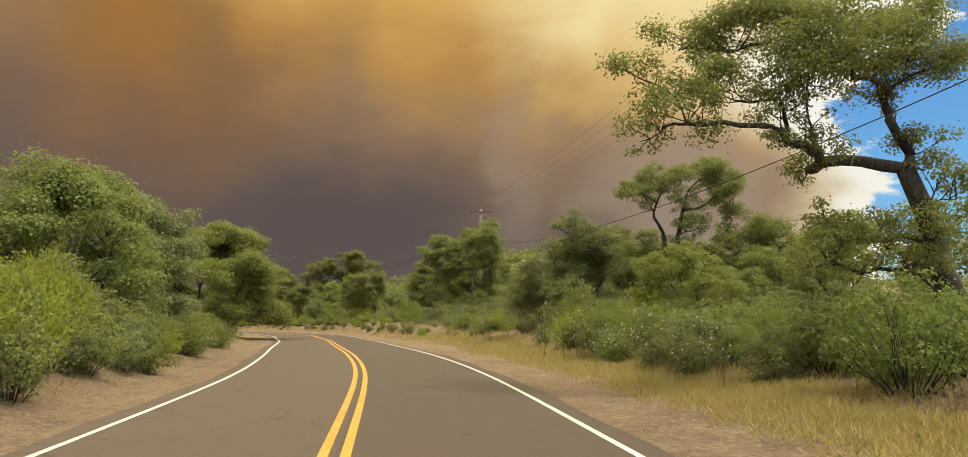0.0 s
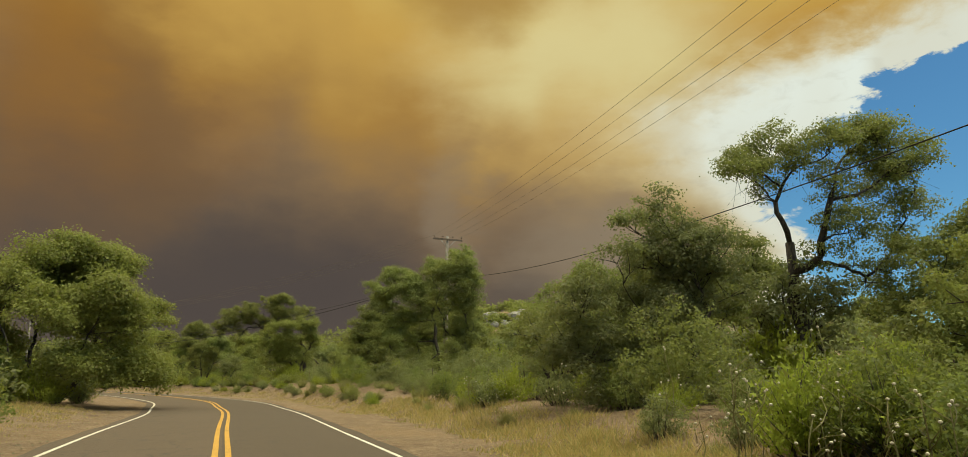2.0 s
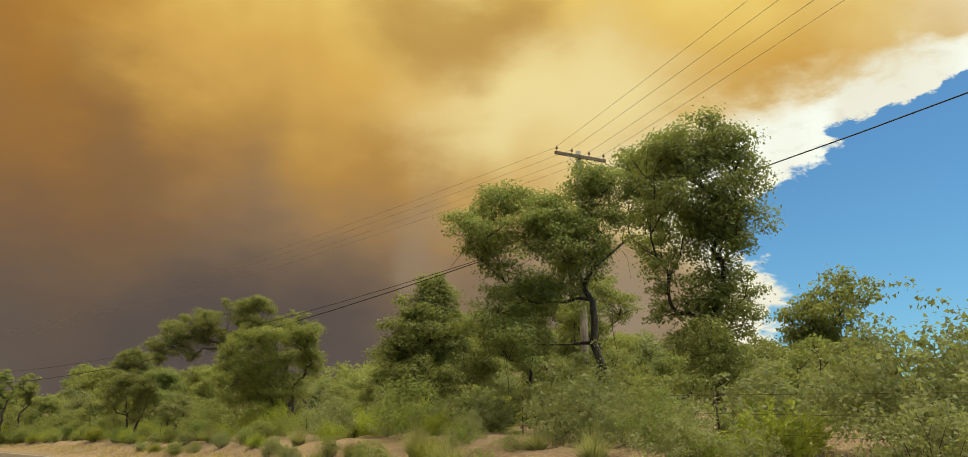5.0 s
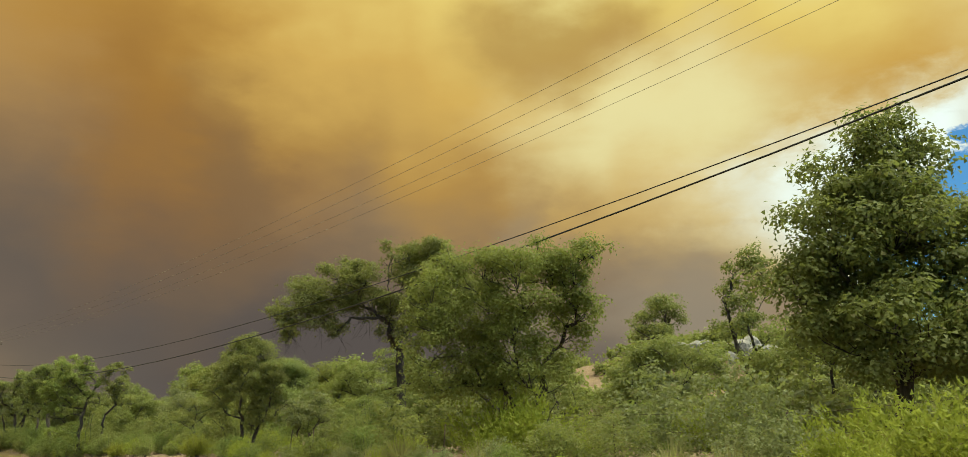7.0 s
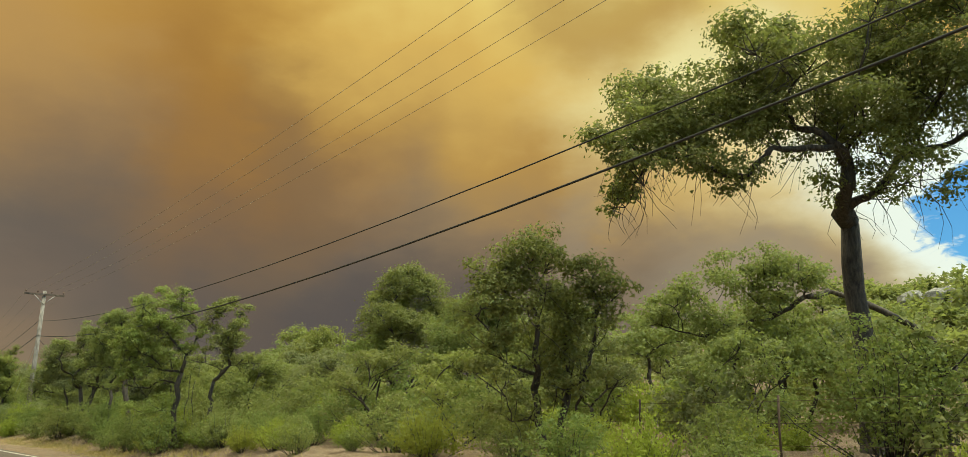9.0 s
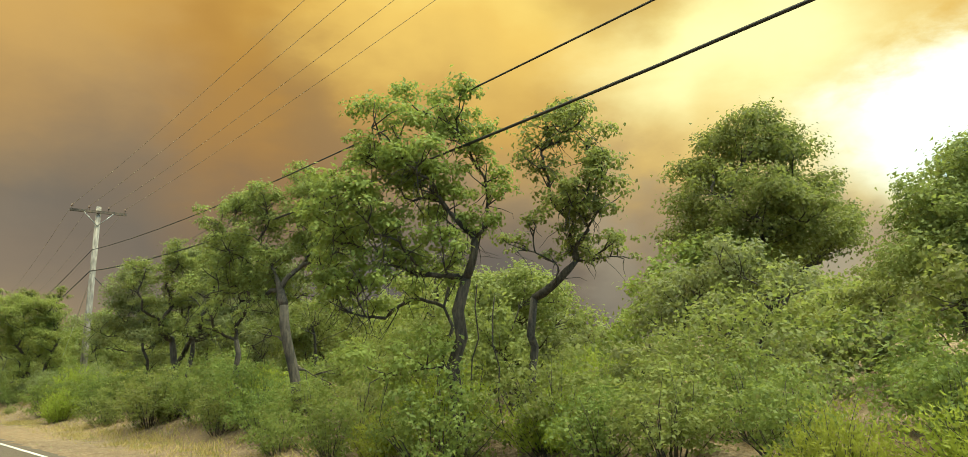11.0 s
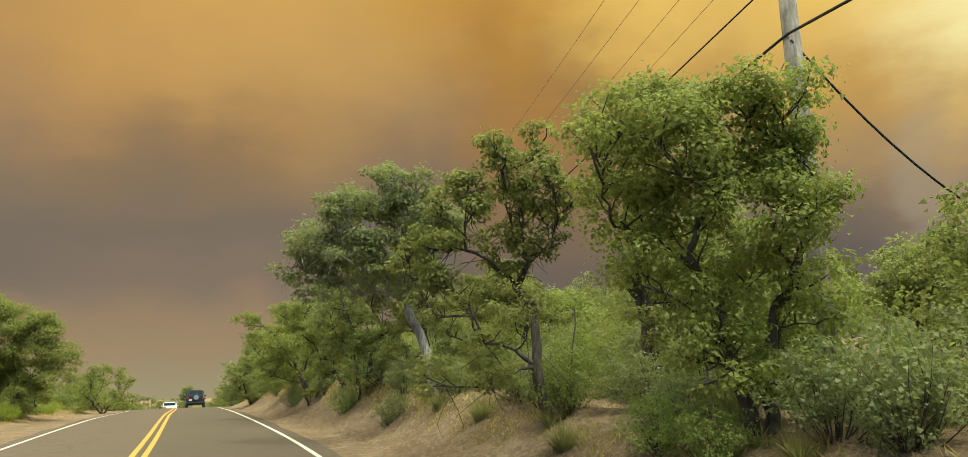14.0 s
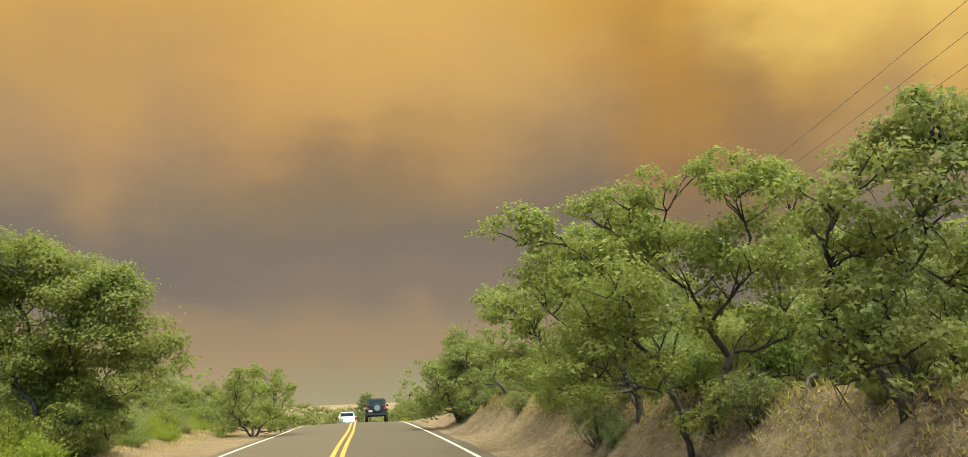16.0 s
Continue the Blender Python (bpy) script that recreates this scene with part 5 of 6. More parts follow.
def scatter(kinds, mixes, bands, seed):
    """Copies of the kinds along the road: s from, s to, offsets, step, mix, scale."""
    r = np.random.default_rng(seed)
    used = set()
    for lo, hi, near, far, step, mix, scale in bands:
        s = lo
        while s < hi:
            x, y = at_road(s, r.uniform(min(near, far), max(near, far)))
            some = kinds[mixes[mix][int(r.integers(len(mixes[mix])))]]
            o = some[int(r.integers(len(some)))]
            put = settle if id(o) not in used else again
            used.add(id(o))
            put(o, x, y, turn=r.uniform(0, 360), scale=scale * r.uniform(0.65, 1.3), tall=r.uniform(0.8, 1.2), sink=0.08)
            s += step * r.uniform(0.6, 1.4)


def thicket(kinds, mixes, bands, seed):
    """As scatter, but the uncountable shrubs behind are joined, one mass for each kind of foliage."""
    r = np.random.default_rng(seed)
    masses = {}
    for lo, hi, near, far, step, mix, scale in bands:
        s = lo
        while s < hi:
            x, y = at_road(s, r.uniform(min(near, far), max(near, far)))
            some = kinds[mixes[mix][int(r.integers(len(mixes[mix])))]]
            o = some[int(r.integers(len(some)))]
            k, tall, a = scale * r.uniform(0.65, 1.3), r.uniform(0.8, 1.2), r.uniform(0, 6.283)
            for piece in o.children:
                if piece.name.startswith("foliage"):
                    me = piece.data
                    co = np.empty(len(me.vertices) * 3, np.float32)
                    me.vertices.foreach_get("co", co)
                    co = co.reshape(-1, 3)
                    c, q = math.cos(a) * k, math.sin(a) * k
                    co = np.stack([co[:, 0] * c - co[:, 1] * q + x, co[:, 0] * q + co[:, 1] * c + y, co[:, 2] * k * tall + gz(x, y) - 0.08], 1)
                    masses.setdefault(me.materials[0], []).append(co.reshape(-1, 3, 3))
            s += step * r.uniform(0.6, 1.4)
    for some in kinds.values():
        for o in some:
            for piece in (*o.children, o):
                bpy.data.objects.remove(piece)
    for mat, parts in masses.items():
        tagged(new("thicket", quads_mesh("thicket", np.concatenate(parts), mat)), "tangled scrub behind the roadside shrubs", "scrub", kind="stuff")


def make_undergrowth():
    green, grey, lime, low = "leafy green shrub in the roadside thicket", "grey-green shrub with dry stems", "bright yellow-green broom-like shrub", "dense low oak scrub"
    fine = {
        "green": [build_shrub(1.5, 2.2, 61 + i, SHRUB, green, count=100, per=20, size=0.076) for i in range(3)],
        "grey": [build_shrub(1.5, 2.0, 65 + i, OAK_GREY, grey, count=90, per=22, size=0.075) for i in range(2)],
        "lime": [build_shrub(1.5, 2.3, 68 + i, LIME, lime, size=0.075, count=125, per=18, upright=True) for i in range(2)],
        "oak": [build_shrub(1.9, 2.4, 71 + i, OAK, low, size=0.09, count=100, per=20) for i in range(2)],
    }
    coarse = {
        "green": [build_shrub(1.7, 2.6, 161 + i, SHRUB, green, count=52, per=14, size=0.14) for i in range(2)],
        "grey": [build_shrub(1.7, 2.4, 165 + i, OAK_GREY, grey, count=52, per=14, size=0.14) for i in range(2)],
        "lime": [build_shrub(1.5, 2.4, 168, LIME, lime, count=56, per=18, size=0.115, upright=True)],
        "oak": [build_shrub(2.5, 3.2, 171 + i, OAK, low, count=60, per=16, size=0.165) for i in range(2)],
    }
    middle = {
        "green": [build_shrub(1.7, 2.6, 261 + i, SHRUB, green, count=64, per=26, size=0.078) for i in range(2)],
        "grey": [build_shrub(1.7, 2.4, 265 + i, OAK_GREY, grey, count=64, per=26, size=0.078) for i in range(2)],
        "lime": [build_shrub(1.5, 2.4, 268, LIME, lime, count=60, per=28, size=0.08, upright=True)],
        "oak": [build_shrub(2.5, 3.2, 271 + i, OAK, low, count=70, per=30, size=0.088) for i in range(2)],
    }
    mixes = {"start": ["green", "green", "green", "grey"], "scrub": ["green", "grey", "oak", "lime", "grey"], "lush": ["green", "oak", "green", "lime", "green"], "bank": ["grey", "green", "grey"], "left": ["lime", "lime", "grey", "green"], "lime": ["lime", "lime", "lime", "grey"], "green": ["green", "grey", "green", "oak"]}
    scatter(fine, mixes, [
        (13, 30, 7.2, 9.6, 1.3, "start", 0.7), (30, 58, 8.8, 12.0, 2.0, "scrub", 0.75), 
        (98, 126, 7.8, 10.2, 1.5, "lush", 0.6), (122, 152, 6.3, 8.2, 0.95, "lush", 0.75), (60, 102, 6.8, 8.8, 1.7, "scrub", 0.42), (172, 215, 6.4, 8.6, 1.7, "bank", 0.65), (60, 70, -6.4, -9, 2.0, "left", 0.9),
        (9, 26, -5.7, -8.4, 0.9, "lime", 0.95), (14, 44, -5.3, -6.8, 1.4, "green", 0.65), (205, 225, -6.0, -9.0, 1.4, "left", 0.6), (184, 206, -6.2, -9.2, 1.0, "left", 0.7), (10, 28, 8.2, 10.8, 1.0, "start", 0.85), (152, 212, 6.1, 8.4, 0.75, "bank", 0.6), (164, 208, 5.1, 6.2, 1.8, "bank", 0.4), (20, 34, 8.0, 10.5, 1.6, "lime", 0.7), (206, 222, 6.4, 8.4, 2.6, "left", 0.55), (20, 50, -6.4, -8.6, 1.8, "left", 0.75), (178, 225, -7.4, -10.0, 3.2, "scrub", 0.6)], 21)
    thicket(middle, mixes, [(16, 36, 11.5, 17, 2.0, "start", 0.8), (28, 62, 9.6, 14, 1.7, "scrub", 0.72), (36, 62, 12.5, 18, 2.4, "scrub", 0.95), (58, 100, 8.8, 11.5, 1.9, "scrub", 0.55), (60, 92, 10.5, 14, 1.8, "scrub", 0.95),
        (112, 140, 10.5, 16, 1.9, "lush", 0.95), (140, 170, 9.5, 16, 2.2, "lush", 1.0), (114, 150, 9.5, 13, 2.4, "lush", 1.0), (150, 218, 8.3, 10.0, 1.2, "bank", 0.7), (150, 218, 10.0, 12.5, 1.8, "scrub", 0.9)], 23)
    thicket(coarse, mixes, [
        (24, 62, 15, 24, 2.2, "scrub", 1.4), (60, 112, 22, 34, 3.0, "scrub", 1.3), (60, 112, 11.5, 18, 1.9, "scrub", 0.8), (60, 130, 18, 26, 2.6, "scrub", 1.0),
        (24, 80, -9.0, -14.0, 2.4, "scrub", 1.1), (165, 250, -10.5, -18.0, 3.4, "scrub", 0.9), (200, 330, 9.0, 15.0, 4.0, "scrub", 0.8), (214, 330, -5.4, -10.0, 1.7, "scrub", 0.85), (226, 330, 5.4, 9.0, 1.8, "scrub", 0.85), (40, 62, -7.5, -11.0, 2.0, "scrub", 1.1), (112, 150, 16, 30, 1.5, "lush", 1.1)], 22)


make_undergrowth()
settle(build_shrub(2.3, 3.0, 75, SHRUB, "dense rounded blue-green shrub below the umbrella-shaped oak", size=0.075, count=150, per=26), -20.0, 107.4)


def make_back_trees():
    """Woods behind the first row."""
    near = {"oak": [build_tree("tree", 5.2, 5.0, 81 + i, (OAK, OAK_GREY, MESQUITE, OAK)[i], BARK, 0.13, trunks=3, size=0.15, dense=0.6, twig=6,
                               label="small round-crowned oak in the woods") for i in range(4)]}
    scatter(near, {"oak": ["oak"]}, [
        (20, 60, 18, 27, 4.0, "oak", 0.75), (20, 75, 27, 42, 4.0, "oak", 0.95), (66, 115, 20, 28, 4.5, "oak", 0.6), (66, 130, 28, 44, 3.6, "oak", 0.85), (112, 180, 15, 24, 4.0, "oak", 0.85), (112, 205, 24, 38, 4.4, "oak", 1.0),
        (150, 215, 11.5, 15, 3.0, "oak", 0.7), (172, 260, 12, 20, 4.2, "oak", 0.62), (214, 300, -8, -20, 4.0, "oak", 0.7), (222, 300, 7, 18, 4.0, "oak", 0.7), (205, 225, -11, -16, 4.0, "oak", 0.6), (6, 60, -13, -26, 3.8, "oak", 0.95), (44, 110, -14, -30, 5.5, "oak", 0.75), (190, 262, -17, -34, 6.0, "oak", 0.6)], 31)


make_back_trees()


def make_far_woods():
    """The wooded slopes in the distance, one uncountable mass of small crowns."""
    r = np.random.default_rng(33)
    corners, wood = [], Tubes(4)
    for i in range(1330):
        if i >= 1150:
            x, y = r.normal(15, 20), r.normal(164, 14)
        elif i < 400:
            x, y = r.uniform(-60, 150), r.uniform(112, 330)
        else:
            x, y = r.uniform(-360, -40), r.uniform(100, 380)
        d, s = (v[0] for v in near_road(x, y)[:2])
        if abs(d) < (10 if s > 232 else 38 if d > 0 else 24) or (d < 0 and x > -110) or (i < 1150 and abs(x - 15) < 5 and abs(y - 168) < 6):
            continue
        z = gz(x, y)
        h, w = r.uniform(2.6, 5.0) * (1.9 if s > 232 else 1.0), r.uniform(3.2, 6.0)
        if i >= 1150:
            h, w = h * 0.45, w * 0.6
        n = 20
        c = r.normal(0, 1, (n, 3))
        c /= np.linalg.norm(c, axis=1)[:, None]
        c = c * np.array([w / 2, w / 2, h * 0.42]) * r.uniform(0.55, 1.0, n)[:, None] + (x, y, z + h * 0.55)
        corners.append(leaves(r, c, 12, 0.42, 0.5))
        wood.add([(x, y, z - 0.3), (x, y, z + h * 0.6)], [0.14, 0.06])
    tagged(new("far_woods", quads_mesh("far_woods", np.concatenate(corners), OAK)), "distant oak woods on the slopes", "woods", kind="stuff")
    tagged(new("far_trunks", wood.mesh("far_trunks", BARK)), "trunks of the distant oak woods", "woods", kind="stuff")


make_far_woods()


def make_boulders():
    r = np.random.default_rng(35)
    stone, k, b = material("pale_granite", 0.9)
    place = k.add("ShaderNodeTexCoord").outputs["Object"]
    n = k.noise(place, 3.0, 6, 0.6).outputs["Fac"]
    link(k, k.ramp(n, [(0.3, (0.11, 0.105, 0.09)), (0.7, (0.30, 0.28, 0.25))]), b.inputs["Base Color"])
    bumped(k, b, n, 0.7, 0.1)
    for i in range(22):
        x, y = 15 + r.normal(0, 4.5), 168 + r.normal(0, 3.0)
        bm = bmesh.new()
        bmesh.ops.create_icosphere(bm, subdivisions=2, radius=1.0)
        w = r.uniform(0.6, 1.5)
        for v in bm.verts:
            v.co *= 1 + 0.28 * noise.noise(v.co * 1.6 + Vector((i * 3.1, 0, 0)))
            v.co = Vector((v.co.x * w, v.co.y * w * 0.9, v.co.z * w * r.uniform(0.85, 0.9)))
        me = bpy.data.meshes.new("boulder")
        bm.to_mesh(me)
        bm.free()
        me.materials.append(stone)
        ob = new("boulder", me)
        ob.matrix_basis = pose(x, y, gz(x, y) + w * 0.45, 0, 0, r.uniform(0, 360))
        tagged(ob, "pale granite boulder on the hill's crest", "rock", "boulders of the hilltop outcrop")


make_boulders()


# ---- verge: dry grass, tussocks, tall weeds, pebbles, fence ----
def make_verge_grass():
    r = np.random.default_rng(41)
    made = []
    for side, lo, hi, d0, d1, n in ((1, -2, 56, 6.8, 9.6, 9000), (1, 54, 240, 4.9, 7.4, 20000), (-1, 2, 60, 4.4, 8.5, 12000), (-1, 165, 245, 4.6, 9.0, 8000), (1, 2, 60, 6.0, 8.6, 16000), (1, 4, 36, 5.0, 7.8, 30000), (1, 128, 215, 4.6, 6.3, 18000), (1, 148, 222, 4.5, 6.0, 20000), (-1, 184, 226, 4.6, 8.0, 9000)):
        clump_s, clump_d = r.uniform(lo, hi, n // 14), d0 + (d1 - d0) * r.beta(1.6, 1.3, n // 14)
        s = np.repeat(clump_s, 14) + r.normal(0, 0.22, n // 14 * 14)
        d = np.repeat(clump_d, 14) + r.normal(0, 0.16, n // 14 * 14)
        i = np.clip(np.searchsorted(ALONG - S0, s), 0, len(LINE) - 1)
        keep = np.abs(d) > 4.2
        x = (LINE[i, 0] + RIGHT[i, 0] * d * side + TANGENT[i, 0] * (s + S0 - ALONG[i]))[keep]
        y = (LINE[i, 1] + RIGHT[i, 1] * d * side + TANGENT[i, 1] * (s + S0 - ALONG[i]))[keep]
        z = ground_z(x, y)
        m = len(x)
        h = r.uniform(0.05, 0.23, m) * np.clip((d[keep] - 3.9) / 2.2, 0.35, 1.25) * (1 - 0.45 * smooth(s[keep], 135, 155))
        a = r.uniform(0, 6.283, m)
        w = np.stack([np.cos(a), np.sin(a), 0 * a], 1) * 0.015
        lean = r.normal(0, 0.62, (m, 2)) * h[:, None]
        foot = np.stack([x, y, z - 0.02], 1)
        tip = foot + np.stack([lean[:, 0], lean[:, 1], h], 1)
        made.append(np.stack([foot - w, foot + w, tip], 1))
    tagged(new("verge_grass", quads_mesh("verge_grass", np.concatenate(made), DRYGRASS)), "dry straw-coloured grass on the road verges", "grass", kind="stuff")


make_verge_grass()


def make_tussocks():
    kinds = {"tan": [build_tussock(0.75, 1.3, 201 + i, TUSSOCK, "tussock of long arching dry grass", 300, 0.013) for i in range(3)],
             "tall": [build_tussock(1.2, 1.9, 205 + i, TUSSOCK, "large tussock of long arching grey-green blades", 360, 0.016) for i in range(2)]}
    mixes = {"a": ["tan"], "b": ["tan", "tall"], "c": ["tall", "tan", "tan"]}
    scatter(kinds, mixes, [(56, 104, 7.2, 9.6, 2.2, "b", 0.85), (150, 208, 5.6, 7.6, 1.0, "c", 0.6), (20, 56, 7.4, 9.4, 4.0, "a", 0.7), (190, 235, -6.8, -9.0, 5.0, "a", 0.8)], 43)


make_tussocks()


def build_thistle(h, seed):
    """A tall dry weed with pale seed heads."""
    r = np.random.default_rng(seed)
    ob = thing("thistle", (0, 0, 0), "tall dry thistle with white seed heads", "weed", "thistles on the verge")
    stalk, heads = Tubes(4), []
    top = np.array([r.normal(0, 0.12), r.normal(0, 0.12), h])
    main = curve_to(r, (0, 0, -0.05), top, 0.05, 6)
    stalk.add(main, np.linspace(0.016, 0.008, 6))
    heads.append(top)
    for _ in range(6):
        f = r.uniform(0.35, 0.9)
        p = main[0] + (top - main[0]) * f
        q = p + np.array([r.normal(0, 0.22), r.normal(0, 0.22), r.uniform(0.15, 0.5)])
        stalk.add(curve_to(r, p, q, 0.12, 4), np.linspace(0.009, 0.005, 4), 3)
        heads.append(q)
    part_mesh("stalk", stalk.mesh("stalk", TUSSOCK), ob)
    for q in heads:
        bm = bmesh.new()
        bmesh.ops.create_icosphere(bm, subdivisions=1, radius=0.025)
        for v in bm.verts:
            v.co.z *= 1.0 if v.co.z < 0 else 0.7
        p = part("seed_head", bm, SEEDHEAD, ob)
        p.matrix_basis = Matrix.Translation(q)
    return ob


SEEDHEAD = plain("white_seed_fluff", (0.50, 0.45, 0.34), 0.95)


def make_thistles():
    r = np.random.default_rng(47)
    kinds = {"t": [build_thistle(h, 300 + i) for i, h in enumerate((1.5, 1.25, 1.7))]}
    scatter(kinds, {"t": ["t"]}, [(15, 31, 6.3, 8.2, 0.55, "t", 0.9), (28, 46, 7.2, 9.6, 2.0, "t", 0.8)], 48)


make_thistles()


def make_fence():
    ob = thing("fence", (*at_road(8, 10.2), 0), "old wire fence on rusty steel posts", "fence")
    base = ob.matrix_basis.inverted()
    tops = []
    me = None
    for s in np.arange(8, 118, 4.2):
        x, y = at_road(s, 11.6 + 0.4 * math.sin(s))
        z = gz(x, y)
        if me is None:
            t = Tubes(5).add([(0, 0, -0.4), (0.0, 0, 0.6), (0.02, 0, 1.15)], [0.024, 0.022, 0.022])
            me = t.mesh("fence_post", RUST)
        p = part_mesh("fence_post", me, ob)
        p.matrix_basis = base @ pose(x, y, z, 3 * math.sin(s * 7), 3 * math.cos(s * 5), s * 31)
        tops.append((x, y, z))
    for h in (0.35, 0.7, 1.05):
        pts = np.array(tops) + (0, 0, h)
        w = part_mesh("fence_wire", Tubes(3).add(pts, [0.004] * len(pts)).mesh("fence_wire", RUST), ob)
        w.matrix_basis = base


make_fence()


def make_pebbles():
    r = np.random.default_rng(51)
    tet = np.array([(1, 0, -0.3), (-0.5, 0.87, -0.3), (-0.5, -0.87, -0.3), (0, 0, 0.6)])
    faces = [(0, 1, 3), (1, 2, 3), (2, 0, 3)]
    out = []
    for side, lo, hi, d0, d1, n in ((1, 3, 235, 3.75, 6.6, 5200), (-1, 3, 60, 3.75, 5.6, 1500), (-1, 170, 240, 3.75, 5.4, 900)):
        s, d = r.uniform(lo, hi, n), r.uniform(d0, d1, n)
        i = np.clip(np.searchsorted(ALONG - S0, s), 0, len(LINE) - 1)
        x, y = LINE[i, 0] + RIGHT[i, 0] * d * side, LINE[i, 1] + RIGHT[i, 1] * d * side
        z = ground_z(x, y)
        size, a = 0.012 + 0.035 * r.uniform(0, 1, n) ** 3, r.uniform(0, 6.283, n)
        for xx, yy, zz, sz, aa in zip(x, y, z, size, a):
            c, q = math.cos(aa) * sz, math.sin(aa) * sz
            v = np.stack([tet[:, 0] * c - tet[:, 1] * q + xx, tet[:, 0] * q + tet[:, 1] * c + yy, tet[:, 2] * sz + zz], 1)
            out += [v[list(f)] for f in faces]
    stone = leafy("pebble_stone", (0.16, 0.13, 0.10), (0.36, 0.31, 0.25))
    tagged(new("gravel", quads_mesh("gravel", np.array(out), stone)), "loose gravel on the road shoulders", "gravel", kind="stuff")


make_pebbles()


def make_bank_roots():
    """Bare roots hanging over the eroded edge of the bank."""
    r = np.random.default_rng(61)
    for s in (178.5, 181.0, 189.5, 192.0, 194.2):
        x, y = at_road(s, 7.6)
        ob = thing("root_tangle", (x, y, gz(x, y)), "bare brown roots hanging over the eroded bank", "roots", "roots on the cut bank")
        for i in range(6):
            a, b = at_road(s + r.normal(0, 0.25), 7.5), at_road(s + r.normal(0, 0.9), r.uniform(5.6, 6.4))
            t = np.linspace(0, 1, 7)[:, None]
            line = np.array(a) + (np.array(b) - np.array(a)) * t + r.normal(0, 0.07, (7, 2))
            z = ground_z(line[:, 0], line[:, 1]) + 0.05 + 0.06 * np.sin(t[:, 0] * 5 + i)
            z[0] -= 0.12
            z[-1] -= 0.15
            pts = np.c_[line[:, 0] - x, line[:, 1] - y, z - gz(x, y)]
            part_mesh("root", Tubes(6).add(pts, np.linspace(0.055, 0.014, 7) * r.uniform(0.6, 1.1)).mesh("root", BARK), ob)


make_bank_roots()


# ---- vehicles ahead ----
def box(bm, size, at, bevel=0.03, taper=1.0):
    """A rounded box; taper narrows its top."""
    made = bmesh.ops.create_cube(bm, size=1.0, matrix=Matrix.Translation(at) @ Matrix.Diagonal((*size, 1)))
    top = at[2]
    for v in made["verts"]:
        if v.co.z > top:
            v.co.x = at[0] + (v.co.x - at[0]) * taper
            v.co.y = at[1] + (v.co.y - at[1]) * taper
    edges = list({e for v in made["verts"] for e in v.link_edges})
    if bevel:
        bmesh.ops.bevel(bm, geom=edges, offset=bevel, segments=2, affect="EDGES")
    return bm


def one_box(name, size, at, mat, parent, bevel=0.03, taper=1.0, label=""):
    return part(name, box(bmesh.new(), size, at, bevel, taper), mat, parent, label)


def wheel(parent, x, y, r, w, name="wheel"):
    ang = [(0.62, -0.5), (0.86, -0.5), (1.0, -0.36), (1.0, 0.36), (0.86, 0.5), (0.62, 0.5)]
    bm = bmesh.new()
    n = 24
    rings = [[bm.verts.new((q * w, math.cos(2 * math.pi * i / n) * p * r, math.sin(2 * math.pi * i / n) * p * r)) for i in range(n)] for p, q in ang]
    for a, b in zip(rings, rings[1:] + rings[:1]):
        for i in range(n):
            bm.faces.new((a[i], a[(i + 1) % n], b[(i + 1) % n], b[i]))
    tyre = part(name, bm, RUBBER, parent, smooth=True)
    tyre.matrix_basis = Matrix.Translation((x, y, r))
    bm = bmesh.new()
    bmesh.ops.create_cone(bm, cap_ends=True, segments=20, radius1=r * 0.63, radius2=r * 0.56, depth=w * 0.8, matrix=Matrix.Rotation(math.pi / 2, 4, "Y"))
    part("rim", bm, RIM, tyre)
    return tyre


RUBBER = plain("tyre_rubber", (0.022, 0.021, 0.02), 0.85)
RIM = plain("alloy_rim", (0.42, 0.42, 0.42), 0.35, 0.9)
BLACK_PAINT = plain("black_car_paint", (0.018, 0.02, 0.024), 0.25)
BLACK_TOP = plain("black_hardtop_plastic", (0.025, 0.025, 0.027), 0.6)
WHITE_PAINT = plain("white_car_paint", (0.78, 0.78, 0.76), 0.3, 0.0, 0.1)
DARK_GLASS = plain("tinted_glass", (0.02, 0.024, 0.028), 0.08)
RED_LAMP = plain("red_lamp_lens", (0.42, 0.02, 0.015), 0.25)
CHROME = plain("chrome", (0.6, 0.6, 0.6), 0.2, 1.0)
PLATE = plain("pale_plate", (0.55, 0.55, 0.5), 0.5)


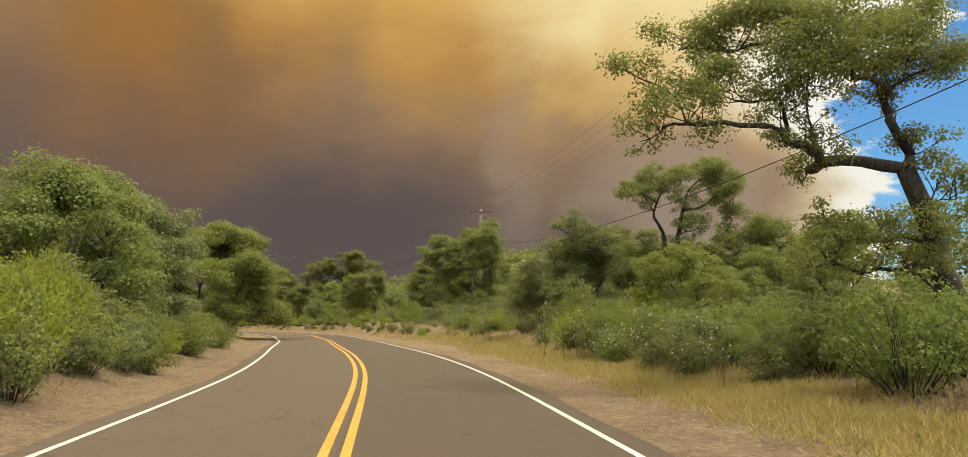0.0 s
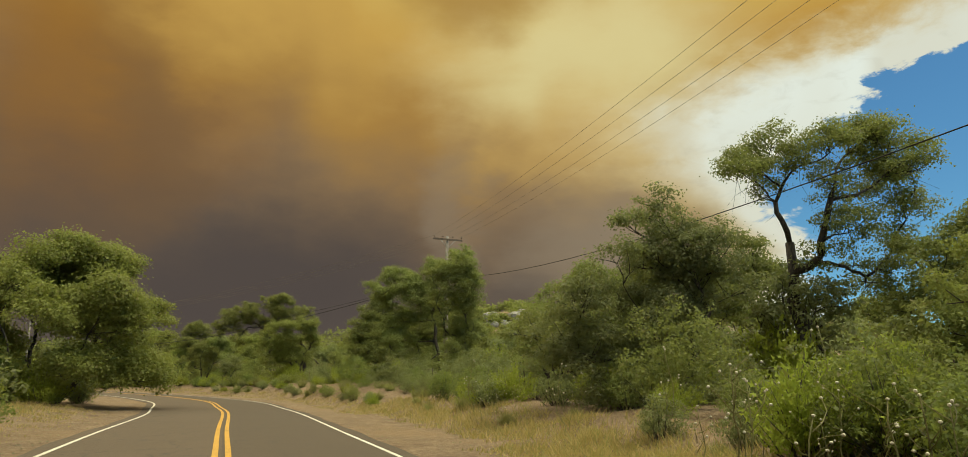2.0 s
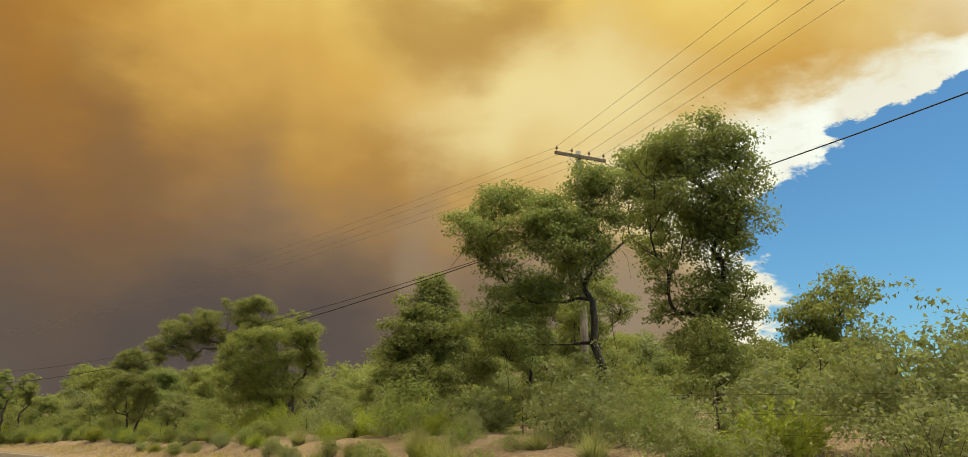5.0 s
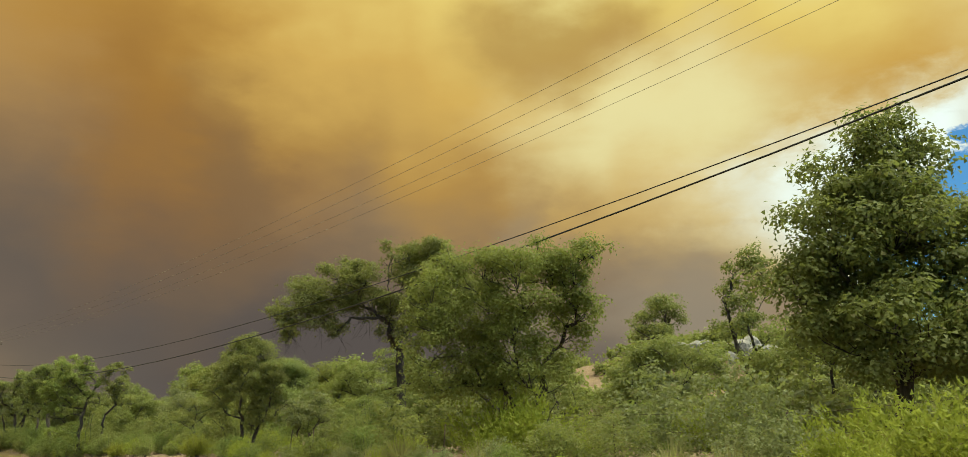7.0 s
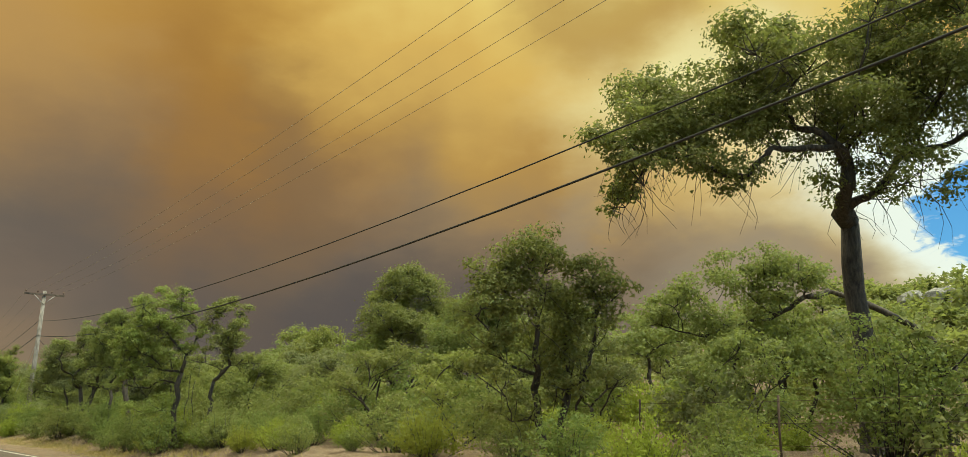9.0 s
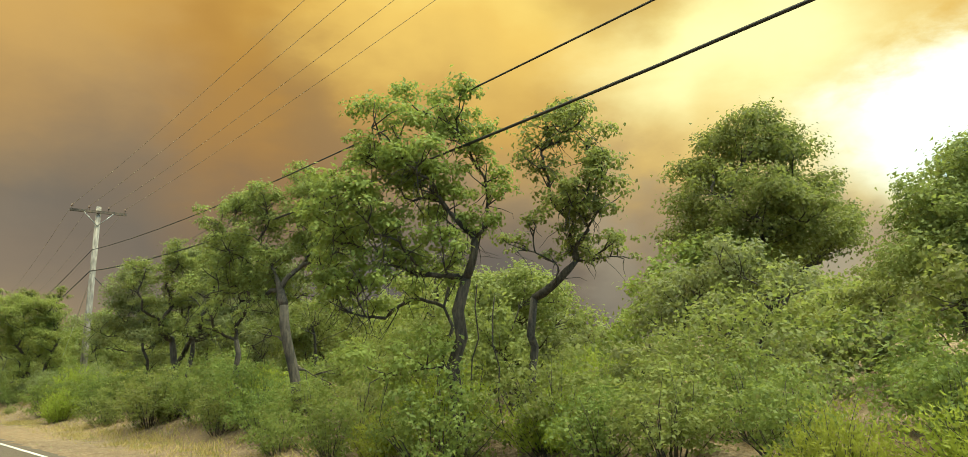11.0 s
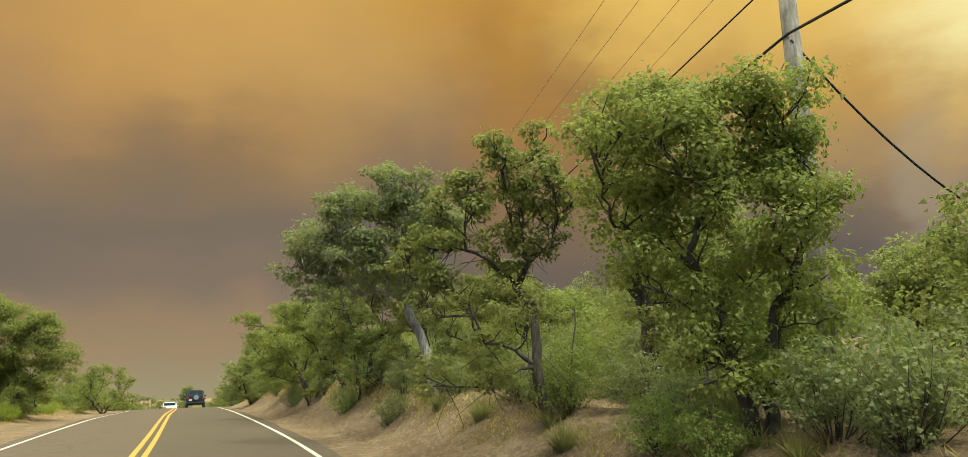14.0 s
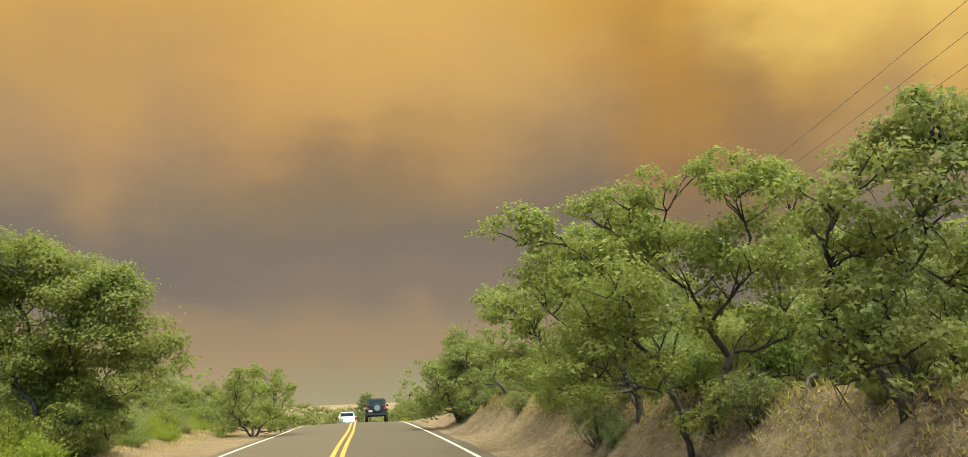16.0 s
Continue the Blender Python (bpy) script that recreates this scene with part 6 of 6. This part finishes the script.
def make_off_roader(x, y, z, turn):
    """y points ahead; the rear faces the camera."""
    ob = thing("off_road_car", (x, y, z), "black boxy off-road car with a rear spare wheel, driving ahead", "car", "vehicles ahead", turn)
    one_box("body", (1.58, 3.7, 0.62), (0, 0, 0.92), BLACK_PAINT, ob, 0.07)
    one_box("hardtop", (1.50, 2.3, 0.66), (0, -0.62, 1.52), BLACK_TOP, ob, 0.08, 0.93)
    one_box("bonnet", (1.36, 1.25, 0.16), (0, 1.2, 1.28), BLACK_PAINT, ob, 0.06)
    one_box("rear_window", (1.12, 0.03, 0.36), (0, -1.755, 1.56), DARK_GLASS, ob, 0.01)
    one_box("windscreen", (1.36, 0.04, 0.42), (0, 0.56, 1.55), DARK_GLASS, ob, 0.01)
    for sx in (-1, 1):
        one_box("side_window", (0.03, 1.75, 0.36), (sx * 0.735, -0.6, 1.56), DARK_GLASS, ob, 0.01)
        for fy in (-1.2, 1.22):
            one_box("fender", (0.24, 1.02, 0.12), (sx * 0.84, fy, 0.98), BLACK_TOP, ob, 0.05)
            wheel(ob, sx * 0.80, fy, 0.40, 0.25)
        one_box("tail_light", (0.14, 0.06, 0.20), (sx * 0.70, -1.87, 1.05), RED_LAMP, ob, 0.02)
        one_box("mirror", (0.20, 0.10, 0.18), (sx * 0.92, 0.52, 1.36), BLACK_TOP, ob, 0.03)
    one_box("rear_bumper", (1.62, 0.20, 0.20), (0, -1.94, 0.60), BLACK_TOP, ob, 0.05)
    one_box("front_bumper", (1.62, 0.22, 0.20), (0, 1.96, 0.60), BLACK_TOP, ob, 0.05)
    one_box("number_plate", (0.31, 0.015, 0.16), (-0.48, -1.862, 0.86), PLATE, ob, 0.0)
    spare = wheel(ob, 0.06, -1.98, 0.38, 0.25, "spare_wheel")
    spare.matrix_basis = Matrix.Translation((0.06, -1.99, 1.12)) @ Matrix.Rotation(math.pi / 2, 4, "Z")
    return ob


def make_pickup(x, y, z, turn):
    ob = thing("pickup_truck", (x, y, z), "white pickup truck with a dark rear window, driving ahead", "truck", "vehicles ahead", turn)
    one_box("cab", (1.86, 2.3, 0.62), (0, 0.3, 0.98), WHITE_PAINT, ob, 0.08)
    one_box("roof", (1.66, 1.75, 0.62), (0, 0.15, 1.58), WHITE_PAINT, ob, 0.12, 0.86)
    one_box("bonnet", (1.80, 1.4, 0.46), (0, 2.1, 0.98), WHITE_PAINT, ob, 0.1)
    for sx in (-1, 1):
        one_box("bed_side", (0.14, 2.0, 0.62), (sx * 0.87, -1.85, 0.98), WHITE_PAINT, ob, 0.04)
        one_box("side_window", (0.03, 1.4, 0.34), (sx * 0.785, 0.15, 1.60), DARK_GLASS, ob, 0.01)
        one_box("tail_light", (0.15, 0.06, 0.38), (sx * 0.86, -2.86, 1.03), RED_LAMP, ob, 0.02)
        one_box("mirror", (0.22, 0.12, 0.24), (sx * 1.06, 1.0, 1.36), BLACK_TOP, ob, 0.04)
        for fy in (-1.75, 1.95):
            wheel(ob, sx * 0.82, fy, 0.39, 0.26)
    one_box("bed_floor", (1.62, 2.0, 0.08), (0, -1.85, 0.72), BLACK_TOP, ob, 0.01)
    one_box("tailgate", (1.58, 0.08, 0.56), (0, -2.84, 1.0), WHITE_PAINT, ob, 0.02)
    one_box("rear_window", (1.30, 0.03, 0.36), (0, -0.73, 1.60), DARK_GLASS, ob, 0.01)
    one_box("windscreen", (1.40, 0.04, 0.40), (0, 1.02, 1.58), DARK_GLASS, ob, 0.01)
    one_box("rear_bumper", (1.84, 0.18, 0.22), (0, -2.97, 0.60), CHROME, ob, 0.05)
    one_box("number_plate", (0.31, 0.015, 0.16), (0, -3.065, 0.62), PLATE, ob, 0.0)
    return ob


def on_lane(s, d):
    i = int(np.searchsorted(ALONG - S0, s))
    x, y = at_road(s, d)
    turn = math.degrees(math.atan2(-TANGENT[i, 0], TANGENT[i, 1]))
    slope = math.degrees(math.atan2(LINE[i + 3, 2] - LINE[i - 3, 2], 6.0))
    return x, y, float(LINE[i, 2]) - 0.02 * abs(d), turn, slope


def park(build, s, d):
    x, y, z, turn, slope = on_lane(s, d)
    ob = build(x, y, z, turn)
    ob.matrix_basis = Matrix.Translation((x, y, z)) @ Matrix.Rotation(radians(turn), 4, "Z") @ Matrix.Rotation(radians(slope), 4, "X")


def drive_s(x, y):
    return float(near_road(x, y)[1][0])


park(make_off_roader, drive_s(-126.0, 189.5), 1.6)
park(make_pickup, drive_s(-140.5, 201.0), -0.8)
